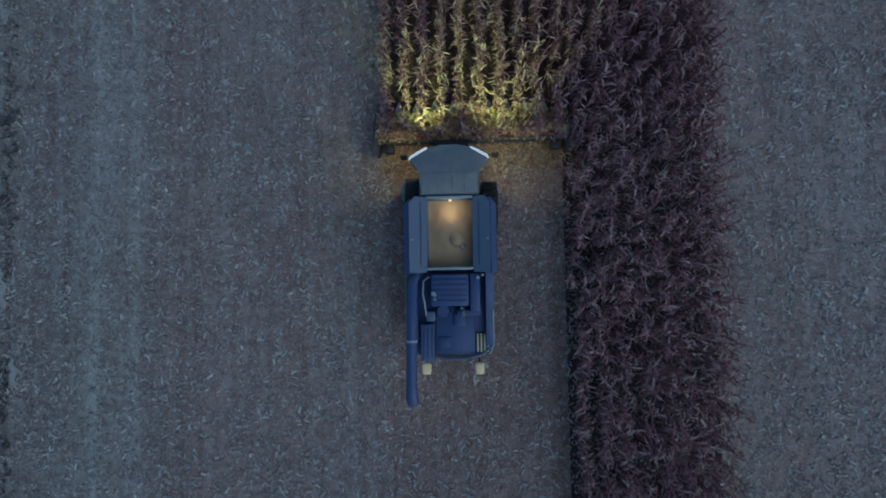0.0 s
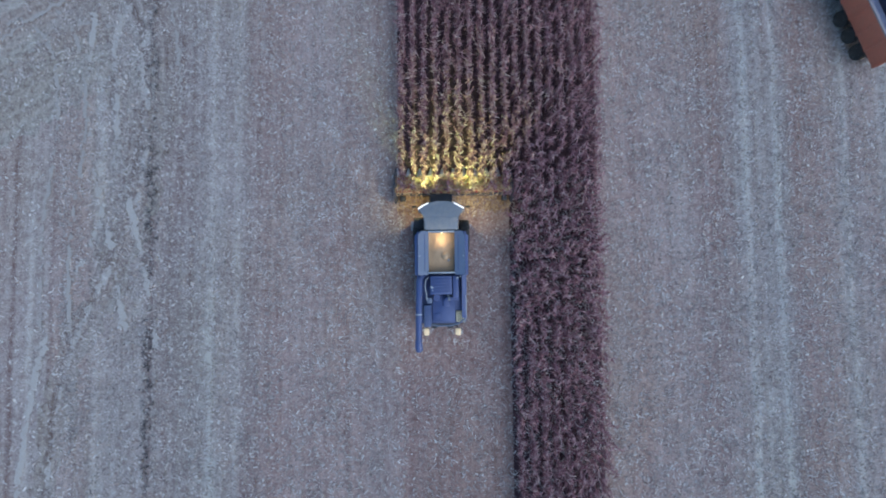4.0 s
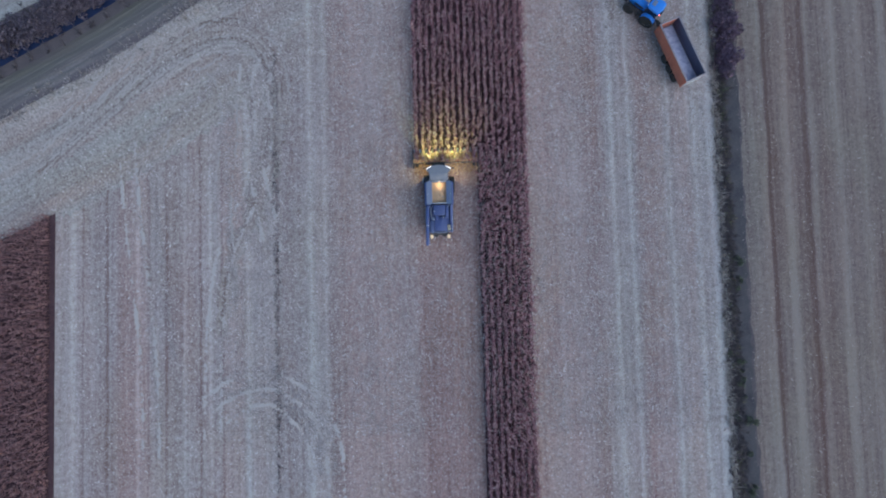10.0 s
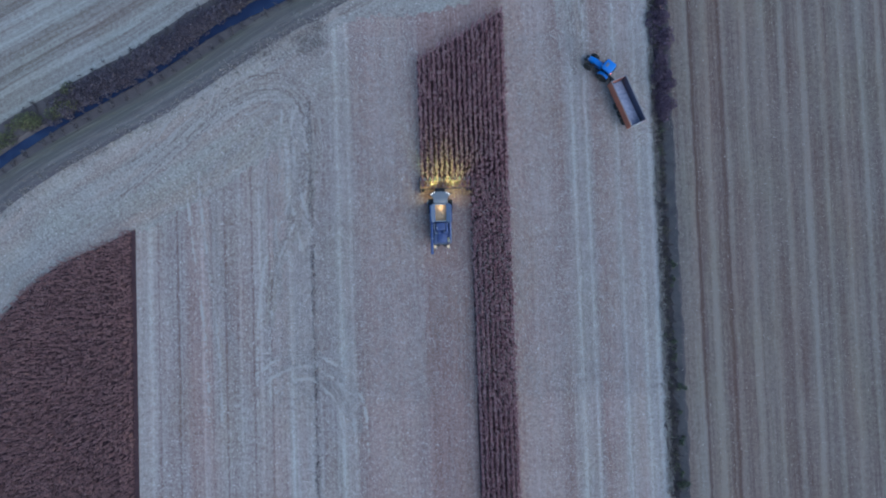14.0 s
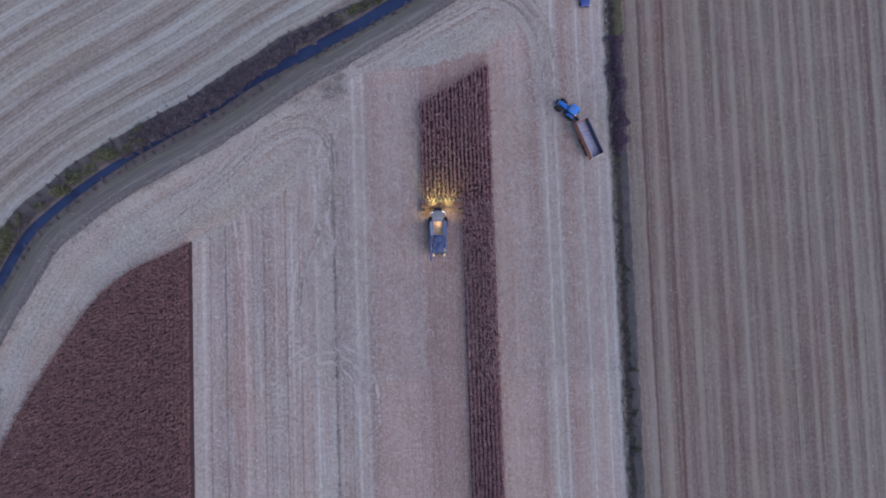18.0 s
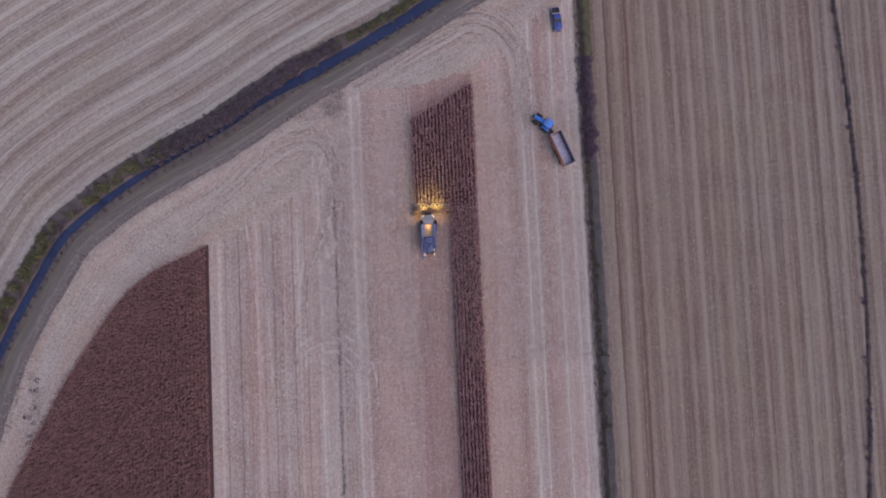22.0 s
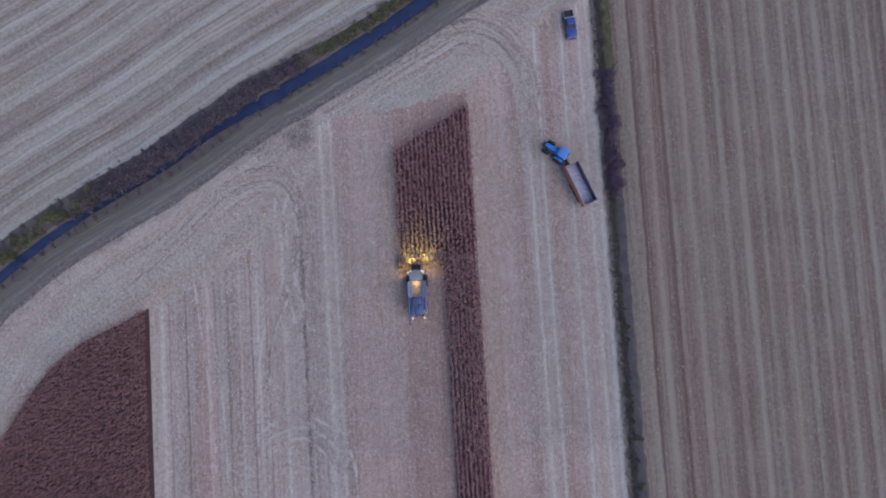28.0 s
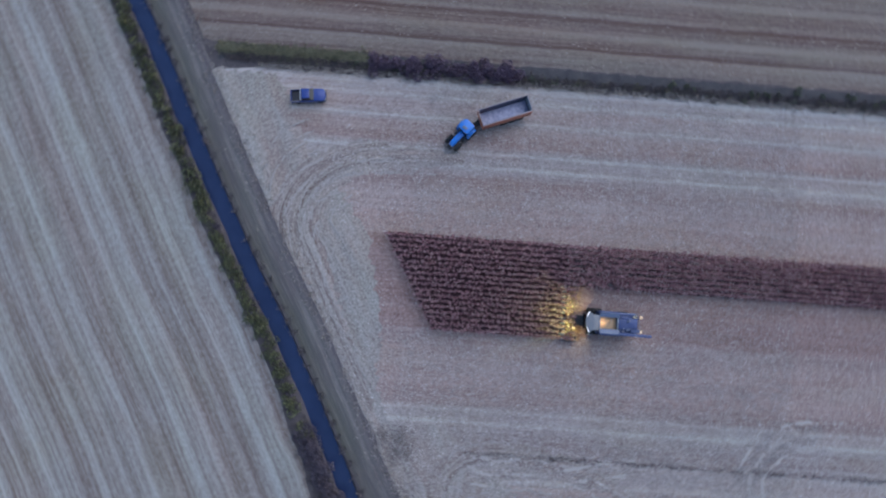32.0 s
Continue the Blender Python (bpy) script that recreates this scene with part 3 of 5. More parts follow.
jit = np.convolve(rng.normal(size=len(DITCH)), np.ones(2) / 2, "same") * 0.35
EDGE = 6.3 + jit
TRACK = ((2.0, 0.012), (2.5, 0.05), (2.75, 0.018), (3.2, 0.018), (3.45, 0.05), (4.3, 0.06), (4.5, 0.018), (4.95, 0.018), (5.2, 0.05), (6.75, 0.006))
v, f = loft([lift(along(o), z) for o, z in TRACK])
uv = np.stack([np.tile([o for o, _ in TRACK], len(DITCH)), np.repeat(ARC, len(TRACK))], 1)
sheet("farm_track", v, f, M_TRACK, "grassy farm track with two worn wheel ruts beside a ditch", "track", "structure", uv)

# west field: rows follow the ditch
offs = (-4.6, -8, -16, -30, -60, -140, -400)
WEST_OFF = np.interp(DITCH[:, 0], [-26, -12], [4.6, 3.1])
cols = [lift(along(jit * 0.6 - WEST_OFF if o == -4.6 else np.full(len(DITCH), float(o))), 0.01) for o in offs]
v, f = loft(cols)
uv = np.stack([np.tile(np.array(offs, float), len(DITCH)), np.repeat(ARC, len(offs))], 1)
uv[::len(offs), 0] = -WEST_OFF
sheet("field_west", v, f, M_WEST, "harvested field with pale curved rows of stubble", "field", "structure", uv)

# main stubble field, between the track, the hedge and the far south
E_EDGE = 32.1
edge_pts = [tuple(p) for p in along(EDGE) if p[0] < E_EDGE - 0.3]
ys = np.arange(60.0, -140, -1.0)
hedge_side = [(E_EDGE + 0.25 * rng.normal(), y) for y in ys if y < edge_pts[-1][1] - 0.5]
outline = edge_pts + hedge_side + [(E_EDGE, -900.0), (-600.0, -900.0)]
sheet("field_main", [(x, y, 0.008) for x, y in outline], [tuple(range(len(outline)))[::-1]], M_STUBBLE, "harvested maize field with pale straw stripes", "field")
# headland, worked along the track
hoffs = np.array([0.0, 0.2, 0.4, 0.6, 0.78, 0.9, 1.0])
fine_arc = np.arange(ARC[0], ARC[-1], 0.4)
mid_line = np.stack([np.interp(fine_arc, ARC, DITCH[:, q]) for q in (0, 1)], 1)
mid_nor = np.stack([np.interp(fine_arc, ARC, NOR[:, q]) for q in (0, 1)], 1)
m_ = len(fine_arc)
ragged = np.convolve(rng.normal(size=m_), np.ones(14) / 4.5, "same") * 0.3 + rng.normal(size=m_) * 0.3
far_edge = np.interp(mid_line[:, 0], [-38, -30, -25, -22, -16, -8, 0, 6, 10], [20.5, 19.5, 16.0, 9.5, 10.0, 14.5, 17.5, 17.0, 15.0]) + ragged
near_edge = np.interp(fine_arc, ARC, EDGE) + 0.1
cols = [lift(mid_line + mid_nor * (near_edge * (1 - h) + far_edge * h)[:, None], 0.014) for h in hoffs]
v, f = loft(cols, lambda c: c[0] < E_EDGE - 1.0 and c[1] > -70)
uv = np.stack([np.stack([6.3 * (1 - h) + far_edge * h for h in hoffs], 1).ravel(), np.repeat(fine_arc, len(hoffs))], 1)
sheet("headland", v, f, M_HEADLAND, "strip of pale trampled stubble along the farm track", "field", "structure", uv)

# ground scuffed in arcs where the machines swing round
def turning(points, widths, z):
    mid = spline(points, 0.5)
    tan = np.gradient(mid, axis=0)
    tan /= np.linalg.norm(tan, axis=1)[:, None]
    nor = np.stack([-tan[:, 1], tan[:, 0]], 1)
    n = len(mid)
    taper = np.interp(np.arange(n) / n, np.linspace(0, 1, len(widths)), widths)
    a, b = [taper + rng.normal(size=n) * 0.25 + np.convolve(rng.normal(size=n), np.ones(9) / 5, "same") * 0.5 for _ in (0, 1)]
    across = np.stack([a, a * 0.5, a * 0, -b * 0.5, -b], 1)
    v, f = loft([lift(mid + nor * across[:, [q]], z) for q in range(5)])
    uv = np.stack([across.ravel(), np.repeat(np.arange(n) * 0.5, 5)], 1)
    sheet("turning_ground", v, f, M_TURN, "scuffed stubble with curved rows where machines turned", "field", "structure", uv)


turning([(-16, 39.6), (-9, 43.4), (-2, 47.3), (3.2, 50.0), (8.6, 52.6), (13.4, 51.8), (17.0, 48.6), (19.4, 43.4), (20.4, 36), (20.5, 29)], (0.6, 2.2, 3.4, 2.6, 0.6), 0.0175)
turning([(-50, 12.5), (-41.5, 19.6), (-34, 25.8), (-28, 28.6), (-23.6, 27.6), (-21.4, 23), (-21.8, 15), (-23.8, 7), (-26.4, 1), (-27.4, -8)], (0.5, 1.8, 2.4, 1.5, 0.5), 0.0185)


def bow(y):
    """The gently bowed boundary of the far fields."""
    return 89.9 - 2.4 * ((y - 6) / 52) ** 2 if abs(y - 6) < 80 else 84.3


def block(name, left_x, right_x, mat, label):
    """A field between two long edges, up to the track in the north."""
    top = [p for p in along(np.full(len(DITCH), 7.2)) if left_x(70) < p[0] < right_x(100)]
    left_side = [(left_x(y) + 0.15 * rng.normal(), y) for y in np.arange(-140, top[0][1] - 1, 1.5)]
    right_side = [(right_x(y) + 0.1 * rng.normal(), y) for y in np.arange(top[-1][1] - 1, -140, -1.5)]
    o = [(left_x(-140), -900.0)] + left_side + [tuple(p) for p in top] + right_side + [(right_x(-140), -900.0)]
    sheet(name, [(x, y, 0.009) for x, y in o], [tuple(range(len(o)))[::-1]], mat, label, "field")


block("field_east", lambda y: 35.15, lambda y: bow(y) - 0.35, M_EAST, "harvested field with greyish straw rows and brown stripes")
block("field_far_east", lambda y: bow(y) + 0.4, lambda y: 170.0, M_EAST, "harvested field beyond a narrow weedy ditch")

# ---------------------------------------------------------------- maize
def ribbon(points, widths, across):
    p, a = np.array(points), np.array(across)
    w = np.array(widths)[:, None]
    v = np.stack([p - a * w / 2, p + a * w / 2], 1).reshape(-1, 3)
    return v, np.array([(2 * i, 2 * i + 1, 2 * i + 3, 2 * i + 2) for i in range(len(p) - 1)])


def merge(pieces):
    vs, fs, b = [], [], 0
    for v, f in pieces:
        vs.append(v), fs.append(f + b)
        b += len(v)
    return np.concatenate(vs), np.concatenate(fs)


def maize_plant(r, leaves, seg, tassels, blade=0.064):
    """The pieces of a dry maize plant: stalk, arching drooped leaves, a tassel and a cob."""
    h = r.uniform(2.0, 2.4)
    stalk, blades, tuft = [], [], []
    for a in (0, np.pi / 2):
        c = np.array([np.cos(a), np.sin(a), 0])
        stalk.append(ribbon([(0, 0, 0), (0.02, 0, h * 0.6), (0.03, 0.02, h)], [0.045, 0.035, 0.012], [c] * 3))
    heading = r.uniform(0, 2 * np.pi)
    for k in range(leaves):
        a = heading + np.pi * k + r.normal() * 0.55
        d, side = np.array([np.cos(a), np.sin(a), 0]), np.array([-np.sin(a), np.cos(a), 0])
        z = h * (0.34 + 0.64 * (k + 0.5) / leaves)
        ln, rise, droop = r.uniform(0.2, 0.42), r.uniform(0.05, 0.22), r.uniform(0.7, 1.8)
        ts = np.linspace(0, 1, seg + 1)
        twist = r.normal() * 0.8
        pts = [np.array([0.02, 0, z]) + d * ln * t + side * 0.12 * twist * t * t + np.array([0, 0, rise * t * 2 - droop * t * t * ln]) for t in ts]
        cr = [side * np.cos(twist * t) + np.array([0, 0, 1]) * np.sin(twist * t) for t in ts]
        blades.append(ribbon(pts, blade * (1 - ts) ** 0.6 + 0.008, cr))
    for k in range(tassels):
        a = r.uniform(0, 2 * np.pi)
        d = np.array([np.cos(a), np.sin(a), 0])
        tuft.append(ribbon([(0.03, 0.02, h - 0.05), np.array([0.03, 0.02, h + 0.18]) + d * 0.14], [0.02, 0.012], [[-d[1], d[0], 0]] * 2))
    out = [("stalk", merge(stalk))] + [("leaf", q) for q in blades] + [("tassel", merge(tuft))]
    if leaves > 6:
        d = np.array([np.cos(heading + 1), np.sin(heading + 1), 0])
        out.append(("cob", ribbon([d * 0.03 + (0, 0, 1.15), d * 0.1 + (0, 0, 1.3), d * 0.14 + (0, 0, 1.0)], [0.05, 0.07, 0.03], [[-d[1], d[0], 0]] * 3)))
    return out


def end_y(x):
    """The line on which the maize rows end in the north."""
    return 7.4 + 0.567 * (x + 47.4)


COMBINE_X, COMBINE_Y = -1.3, 11.2
rm = np.random.default_rng(3)
plants = []
for i in range(18):
    x = -3.84 + 0.75 * i
    y0 = COMBINE_Y + 1.0 if i < 10 else -95.0
    y = np.arange(y0, end_y(x), 0.185)
    y = y + rm.normal(size=len(y)) * 0.05
    keep_p = rm.random(len(y)) > 0.05
    plants.append(np.stack([x + rm.normal(size=len(y)) * 0.045, y, np.zeros(len(y))], 1)[keep_p])
plants = np.concatenate(plants)
# some stretches are lodged and tangled, others stand in clean rows
tangle = np.array([0.5 + 0.9 * noise.noise((q[0] * 0.12, q[1] * 0.09, 4.0)) for q in plants]).clip(0.05, 1)
tangle *= np.interp(plants[:, 1], [-30, -18, 8, 16], [0.25, 0.9, 1.0, 0.5])
sway = rm.normal(size=(len(plants), 2)) * (0.035 + 0.13 * tangle)[:, None]
kits = [maize_plant(rm, 12, 3, 5) for _ in range(8)]
variants = [merge([q for _, q in kit]) for kit in kits]
n = len(plants)
# the plants just before the header stand singly, the rest as one crop
ahead = (plants[:, 0] < 3.2) & (plants[:, 1] < COMBINE_Y + 5.6)
crop = np.nonzero(~ahead)[0]
n = len(crop)
cloud("standing_maize", variants, rm.integers(0, 8, n), plants[crop], lean_turns(rm, n, sway[crop]), rm.uniform(0.82, 1.12, n), M_CORN,
      "strip of tall dry brown maize standing in rows", "maize")
models, scales = {}, []
for k in np.nonzero(ahead)[0]:
    x, y, _ = plants[k]
    which = int(rm.integers(0, 8))
    m = pose(x, y, 0, math.degrees(-sway[k, 1]), math.degrees(sway[k, 0]), rm.uniform(0, 360))
    if which in models:
        ob = copy_thing(models[which], m)
    else:
        ob = models[which] = holder("maize_plant", m, "tall dry maize plant standing before the header", "maize plant", "maize plants before the header")
        for kind_, (v, f) in kits[which]:
            me = bpy.data.meshes.new(kind_)
            me.from_pydata(v.tolist(), [], f.tolist())
            me.materials.append(M_CORN_SINGLE)
            new(kind_, me).parent = ob
    scales.append((ob, rm.uniform(0.82, 1.12)))
for ob, size in scales:
    ob.scale = [size] * 3

PATCH = spline([(-47.6, 7.4), (-52.9, 4.9), (-59.2, 2.2), (-65.0, -2.2), (-69.6, -7.8), (-74.0, -14.3), (-78.8, -21.6), (-83.0, -29.5), (-89.3, -41.7), (-97, -60)], 1.5)
pts = []
for x in np.arange(-97, -47.7, 0.75):
    top = np.interp(-x, -PATCH[:, 0], PATCH[:, 1])
    y = np.arange(-75, top, 0.22)
    pts.append(np.stack([x + rm.normal(size=len(y)) * 0.07, y + rm.normal(size=len(y)) * 0.07, np.zeros(len(y))], 1))
pts = np.concatenate(pts)
variants = [merge([q for _, q in maize_plant(rm, 6, 1, 1, 0.11)]) for _ in range(6)]
variants = [(q * [1.1, 1.1, 0.7], w_) for q, w_ in variants]
n = len(pts)
cloud("maize_patch", variants, rm.integers(0, 6, n), pts, rand_turns(rm, n, 0.22), rm.uniform(0.72, 1.18, n), M_CORN_FAR,
      "block of uncut dry reddish-brown maize with a curved edge", "maize")

# bare soil without straw, coloured extra dark to deepen the leaf shade between rows
M_SHADED_SOIL = grassy("bare_soil_with_row_shade", (0.05, 0.03, 0.036), (0.078, 0.046, 0.052), (0.1, 0.066, 0.066))
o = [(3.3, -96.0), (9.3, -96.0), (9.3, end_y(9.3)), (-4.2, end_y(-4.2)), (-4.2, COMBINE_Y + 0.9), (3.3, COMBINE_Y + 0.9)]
sheet("maize_soil", [(x, y, 0.02) for x, y in o], [tuple(range(len(o)))], M_SHADED_SOIL, "bare soil under the standing maize, darkened with painted row shade", "soil")
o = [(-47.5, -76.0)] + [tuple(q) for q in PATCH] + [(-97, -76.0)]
sheet("patch_soil", [(x, y, 0.02) for x, y in o], [tuple(range(len(o)))], M_SHADED_SOIL, "bare soil under the uncut maize block, darkened with painted row shade", "soil")

# ---------------------------------------------------------------- stubble stalks and litter
stub = []
for _ in range(4):
    h, lean = rm.uniform(0.12, 0.26), rm.normal(size=2) * 0.05
    ring = np.array([[math.cos(a), math.sin(a), 0] for a in (0, 2.1, 4.2)]) * 0.014
    stub.append((np.concatenate([ring, ring * 0.9 + [lean[0], lean[1], h]]), np.array([(0, 1, 4, 3), (1, 2, 5, 4), (2, 0, 3, 5), (3, 4, 5, 5)])[:3]))
rows_x = np.concatenate([np.arange(-3.84, -26, -0.75), -3.84 + 0.75 * np.arange(1, 10), np.arange(9.66, 31, 0.75)])
sp = []
for x in rows_x:
    top = COMBINE_Y - 0.5 if -3.9 < x < 3.2 else end_y(x)
    y = np.arange(-40, top, 0.2)
    y = y[rm.random(len(y)) > 0.2]
    sp.append(np.stack([x + rm.normal(size=len(y)) * 0.03, y + rm.normal(size=len(y)) * 0.04, np.zeros(len(y))], 1))
sp = np.concatenate(sp)
n = len(sp)
cloud("maize_stubble", stub, rm.integers(0, 4, n), sp, rand_turns(rm, n, 0.3), rm.uniform(0.7, 1.3, n), M_STUB, "short cut maize stalks in rows", "stubble")

flake = []
for _ in range(7):
    ln, wd = rm.uniform(0.1, 0.27), rm.uniform(0.035, 0.075)
    flake.append(ribbon([(-ln / 2, 0, 0.012), (ln / 2, rm.normal() * 0.03, 0.012 + rm.uniform(0.01, 0.05))], [wd * rm.uniform(0.5, 1), wd], [[0, 1, 0]] * 2))


def strew(n, x0, x1, y0, y1):
    return np.stack([rm.uniform(x0, x1, n), rm.uniform(y0, y1, n), np.full(n, 0.012)], 1)


def strew_line(pts, n, spread):
    p = spline(pts, 0.5)
    k = rm.integers(0, len(p), n)
    return np.column_stack([p[k] + rm.normal(size=(n, 2)) * spread, np.full(n, 0.014)])


lit = [strew(105000, -47, 31.2, -70, 41)]
# the straw lies in small drifts along the drill rows
drift = np.stack([rm.uniform(-27, 31, 15000), rm.uniform(-20, 36, 15000)], 1)
near = np.repeat(drift, 9, 0) + rm.normal(size=(135000, 2)) * [0.2, 0.42]
thin = (np.abs(near[:, 0] + 0.3) < 3.4) & (rm.random(len(near)) < 0.45)
near = near[(near[:, 0] < 31) & ~thin]
lit.append(np.column_stack([near, np.full(len(near), 0.012)]))
for x, k in ((-16.8, 1500), (-15.1, 1500), (19.5, 2600), (21.6, 1900), (26.3, 1500), (29.3, 1900), (31.4, 3600)):
    lit.append(strew_line([(x, -45), (x + 0.1, 0), (x, end_y(x) + 3)], k, 0.28))
for arc in ([(-28.4, -13.1), (-24.1, -12.3), (-21, -13.6), (-17.3, -15.8), (-14.8, -18.9), (-14.3, -24)],
            [(-27.2, -15), (-24.1, -14.2), (-21.4, -15.4), (-18.5, -17.5), (-16.4, -20), (-16, -24)],
            [(-20.9, 25), (-21.8, 22), (-21.3, 16.5), (-22.2, 10.8), (-24.3, 6), (-26, 2), (-27, -3), (-27.6, -10), (-27.8, -20)],
            [(-22.8, 25), (-23.4, 18), (-22.6, 12.5), (-21.2, 8), (-20, 2)], [(-38, 16), (-37.4, 8), (-36.6, 1), (-35.4, -10), (-35, -22)], [(-36, 13), (-35.4, 6), (-34.6, 0), (-33.4, -10)],
            [(-27.2, 20), (-26.9, 10.3), (-26.2, 3), (-25.8, -4)],
            [(-8, 46), (0, 50.5), (5.4, 52.3), (11.5, 53.4), (16.3, 51.5), (19.9, 46.2), (20.4, 36)],
            [(-6, 44), (1, 48.5), (6, 50.2), (11, 51), (14.8, 49.4), (17.8, 45), (18.4, 36)],
            [(-36, 16), (-30, 21), (-25, 28), (-22, 33)]):
    lit.append(strew_line(arc, 2000, 0.34))
k = rm.integers(60, len(DITCH), 26000)
pos = DITCH[k] + NOR[k] * rm.uniform(6.2, 20, len(k))[:, None] + rm.normal(size=(len(k), 2)) * 0.8
pos = pos[(pos[:, 0] < E_EDGE - 0.3) & (pos[:, 0] > -100)]
lit.append(np.column_stack([pos, np.full(len(pos), 0.018)]))
k = rm.integers(60, len(DITCH), 7000)
pos = DITCH[k] + NOR[k] * rm.normal(6.4, 0.5, len(k))[:, None] + TAN[k] * rm.uniform(-1, 1, len(k))[:, None]
pos = pos[(pos[:, 0] < E_EDGE - 0.3) & (pos[:, 0] > -100)]
lit.append(np.column_stack([pos, np.full(len(pos), 0.05)]))
lit = np.concatenate(lit)
inside = (lit[:, 0] > -4.1) & (lit[:, 0] < 9.2) & (lit[:, 1] > COMBINE_Y + 2)
lit = lit[~inside]
gap = lit[:, None, :2] - DITCH[None, 20:140:2]
near_k = (gap ** 2).sum(2).argmin(1)
side_off = (gap[np.arange(len(lit)), near_k] * NOR[20:140:2][near_k]).sum(1)
lit = lit[side_off > rm.normal(6.0, 0.35, len(lit))]
del gap
n = len(lit)
cloud("straw_litter", flake, rm.integers(0, 7, n), lit, rand_turns(rm, n, 0.35), rm.uniform(0.6, 1.3, n), M_LITTER, "pale scattered maize leaves and husks on the soil", "straw")

# brighter compact husks among the straw
husk = []
for _ in range(5):
    ln, wd = rm.uniform(0.13, 0.22), rm.uniform(0.07, 0.12)
    husk.append(ribbon([(-ln / 2, 0, 0.02), (ln / 2, rm.normal() * 0.03, 0.03)], [wd * 0.7, wd], [[0, 1, 0]] * 2))
hp = np.concatenate([strew(20000, -47, 31.5, -70, 48), strew(5000, -100, -47, -70, 12)])
standing = (hp[:, 0] > -4.1) & (hp[:, 0] < 9.2) & (hp[:, 1] > COMBINE_Y + 2) & (hp[:, 1] < end_y(hp[:, 0]))
standing |= (hp[:, 0] < -47.5) & (hp[:, 1] < np.interp(-hp[:, 0], -PATCH[:, 0], PATCH[:, 1]))
standing |= (hp[:, 0] > 3.3) & (hp[:, 0] < 9.2)
standing |= (np.abs(hp[:, 0] + 0.3) < 3.6) & (rm.random(len(hp)) < 0.65)
hp = hp[~standing]
gap = hp[:, None, :2] - DITCH[None, 20:140:2]
near_k = (gap ** 2).sum(2).argmin(1)
hp = hp[(gap[np.arange(len(hp)), near_k] * NOR[20:140:2][near_k]).sum(1) > 6.4]
del gap
n = len(hp)
cloud("maize_husks", husk, rm.integers(0, 5, n), hp, rand_turns(rm, n, 0.3), rm.uniform(0.7, 1.25, n), M_HUSK, "pale dry maize husks strewn over the stubble", "husks")

# sparser straw on the neighbouring fields
far = np.column_stack([rm.uniform(34.5, 88, 26000), rm.uniform(-70, 70, 26000), np.full(26000, 0.02)])
k = rm.integers(40, len(DITCH) - 30, 30000)
pos = DITCH[k] - NOR[k] * rm.uniform(5.2, 42, 30000)[:, None] + rm.normal(size=(30000, 2))
far = np.concatenate([far, np.column_stack([pos, np.full(30000, 0.022)])])
n = len(far)
cloud("stubble_flecks", flake, rm.integers(0, 7, n), far, rand_turns(rm, n, 0.3), rm.uniform(0.6, 1.3, n), M_DRYGRASS, "short broken stalks strewn over the outer fields", "stubble")

# curved wheel marks where machines turned
def pressed(name, a, b):
    n = Nodes(name)
    v = n.place()
    return n.done(n.mix(n.noise(v, 8, 4, 0.7), a, b), 0.9, 0, n.noise(v, 9, 4), 0.4, 0.04, 0.15)


M_PRESSED = pressed("pressed_straw", (0.25, 0.222, 0.203), (0.43, 0.4, 0.37))
M_PRESSED_PALE = pressed("pale_pressed_straw", (0.3, 0.268, 0.245), (0.47, 0.44, 0.405))
MARKS = ([(3.9, 51.8), (7, 53.1), (12, 53.3), (15.8, 51.0), (18.6, 46.8), (19.6, 39.6), (19.9, 33)],
         [(-3, 48.7), (3, 50), (7, 51.6), (10.9, 50.8), (13.7, 48.1), (15.2, 44)],
         [(-3, 49.2), (3.2, 52.8), (9.3, 56), (14.2, 54.7), (17.5, 51.9), (20.5, 46), (21.4, 38)],
         [(-20.9, 25), (-21.8, 22), (-21.3, 16.5), (-22.2, 10.8), (-24.3, 6), (-26, 2), (-27, -3), (-27.6, -10), (-27.8, -20)],
         [(-30, -15.3), (-26, -12.9), (-21, -12.6), (-16.1, -15.7), (-13.7, -20.7), (-13.2, -28)],
         [(-28.5, -16.8), (-25, -14.6), (-21, -14.4), (-17.6, -17.1), (-15.7, -20.6), (-15.2, -27)],
         [(-47.5, 18.4), (-39.3, 26.3), (-31, 31.2), (-25, 34.1)], [(-41.5, 20.2), (-33.2, 27.1), (-23, 28.4), (-20, 25.7), (-19, 19)],
         [(-36.5, 15), (-34.9, 19), (-32.3, 22.5), (-27.2, 25.9), (-23.5, 26)], [(-52, 13.5), (-44, 19.5), (-39, 25), (-36.5, 29.5)],
         [(-57, 8), (-49, 15), (-42, 24)], [(-14, 41.5), (-7, 45.5), (-2, 50.5)], [(-12, 40), (-4, 44.3), (3, 48.2), (9, 51.5)], [(-23.2, 25), (-23.4, 18), (-22.6, 12.5), (-21.4, 8), (-20.4, 2)], [(-38, 16), (-37.4, 8), (-36.6, 1), (-35.4, -10), (-35, -22)],
         [(-33.6, 25), (-30, 26.5), (-26.4, 23.5), (-25.5, 17), (-26.3, 10), (-26.2, 3)],
         [(5.5, 49.6), (9.2, 52.0), (13.5, 51.7), (16.6, 49.7), (19.0, 46.0), (19.9, 38.4)], [(14, 59.5), (19.2, 57.5), (22.5, 55.5), (24.8, 51.8)],
         [(5.0, 53.4), (10.0, 55.6), (14.6, 56.5), (18.6, 55.0), (22.1, 51.1)], [(3.2, 45), (6.9, 47.4), (9.8, 49.3), (13.3, 48.5), (15.6, 45.9)])
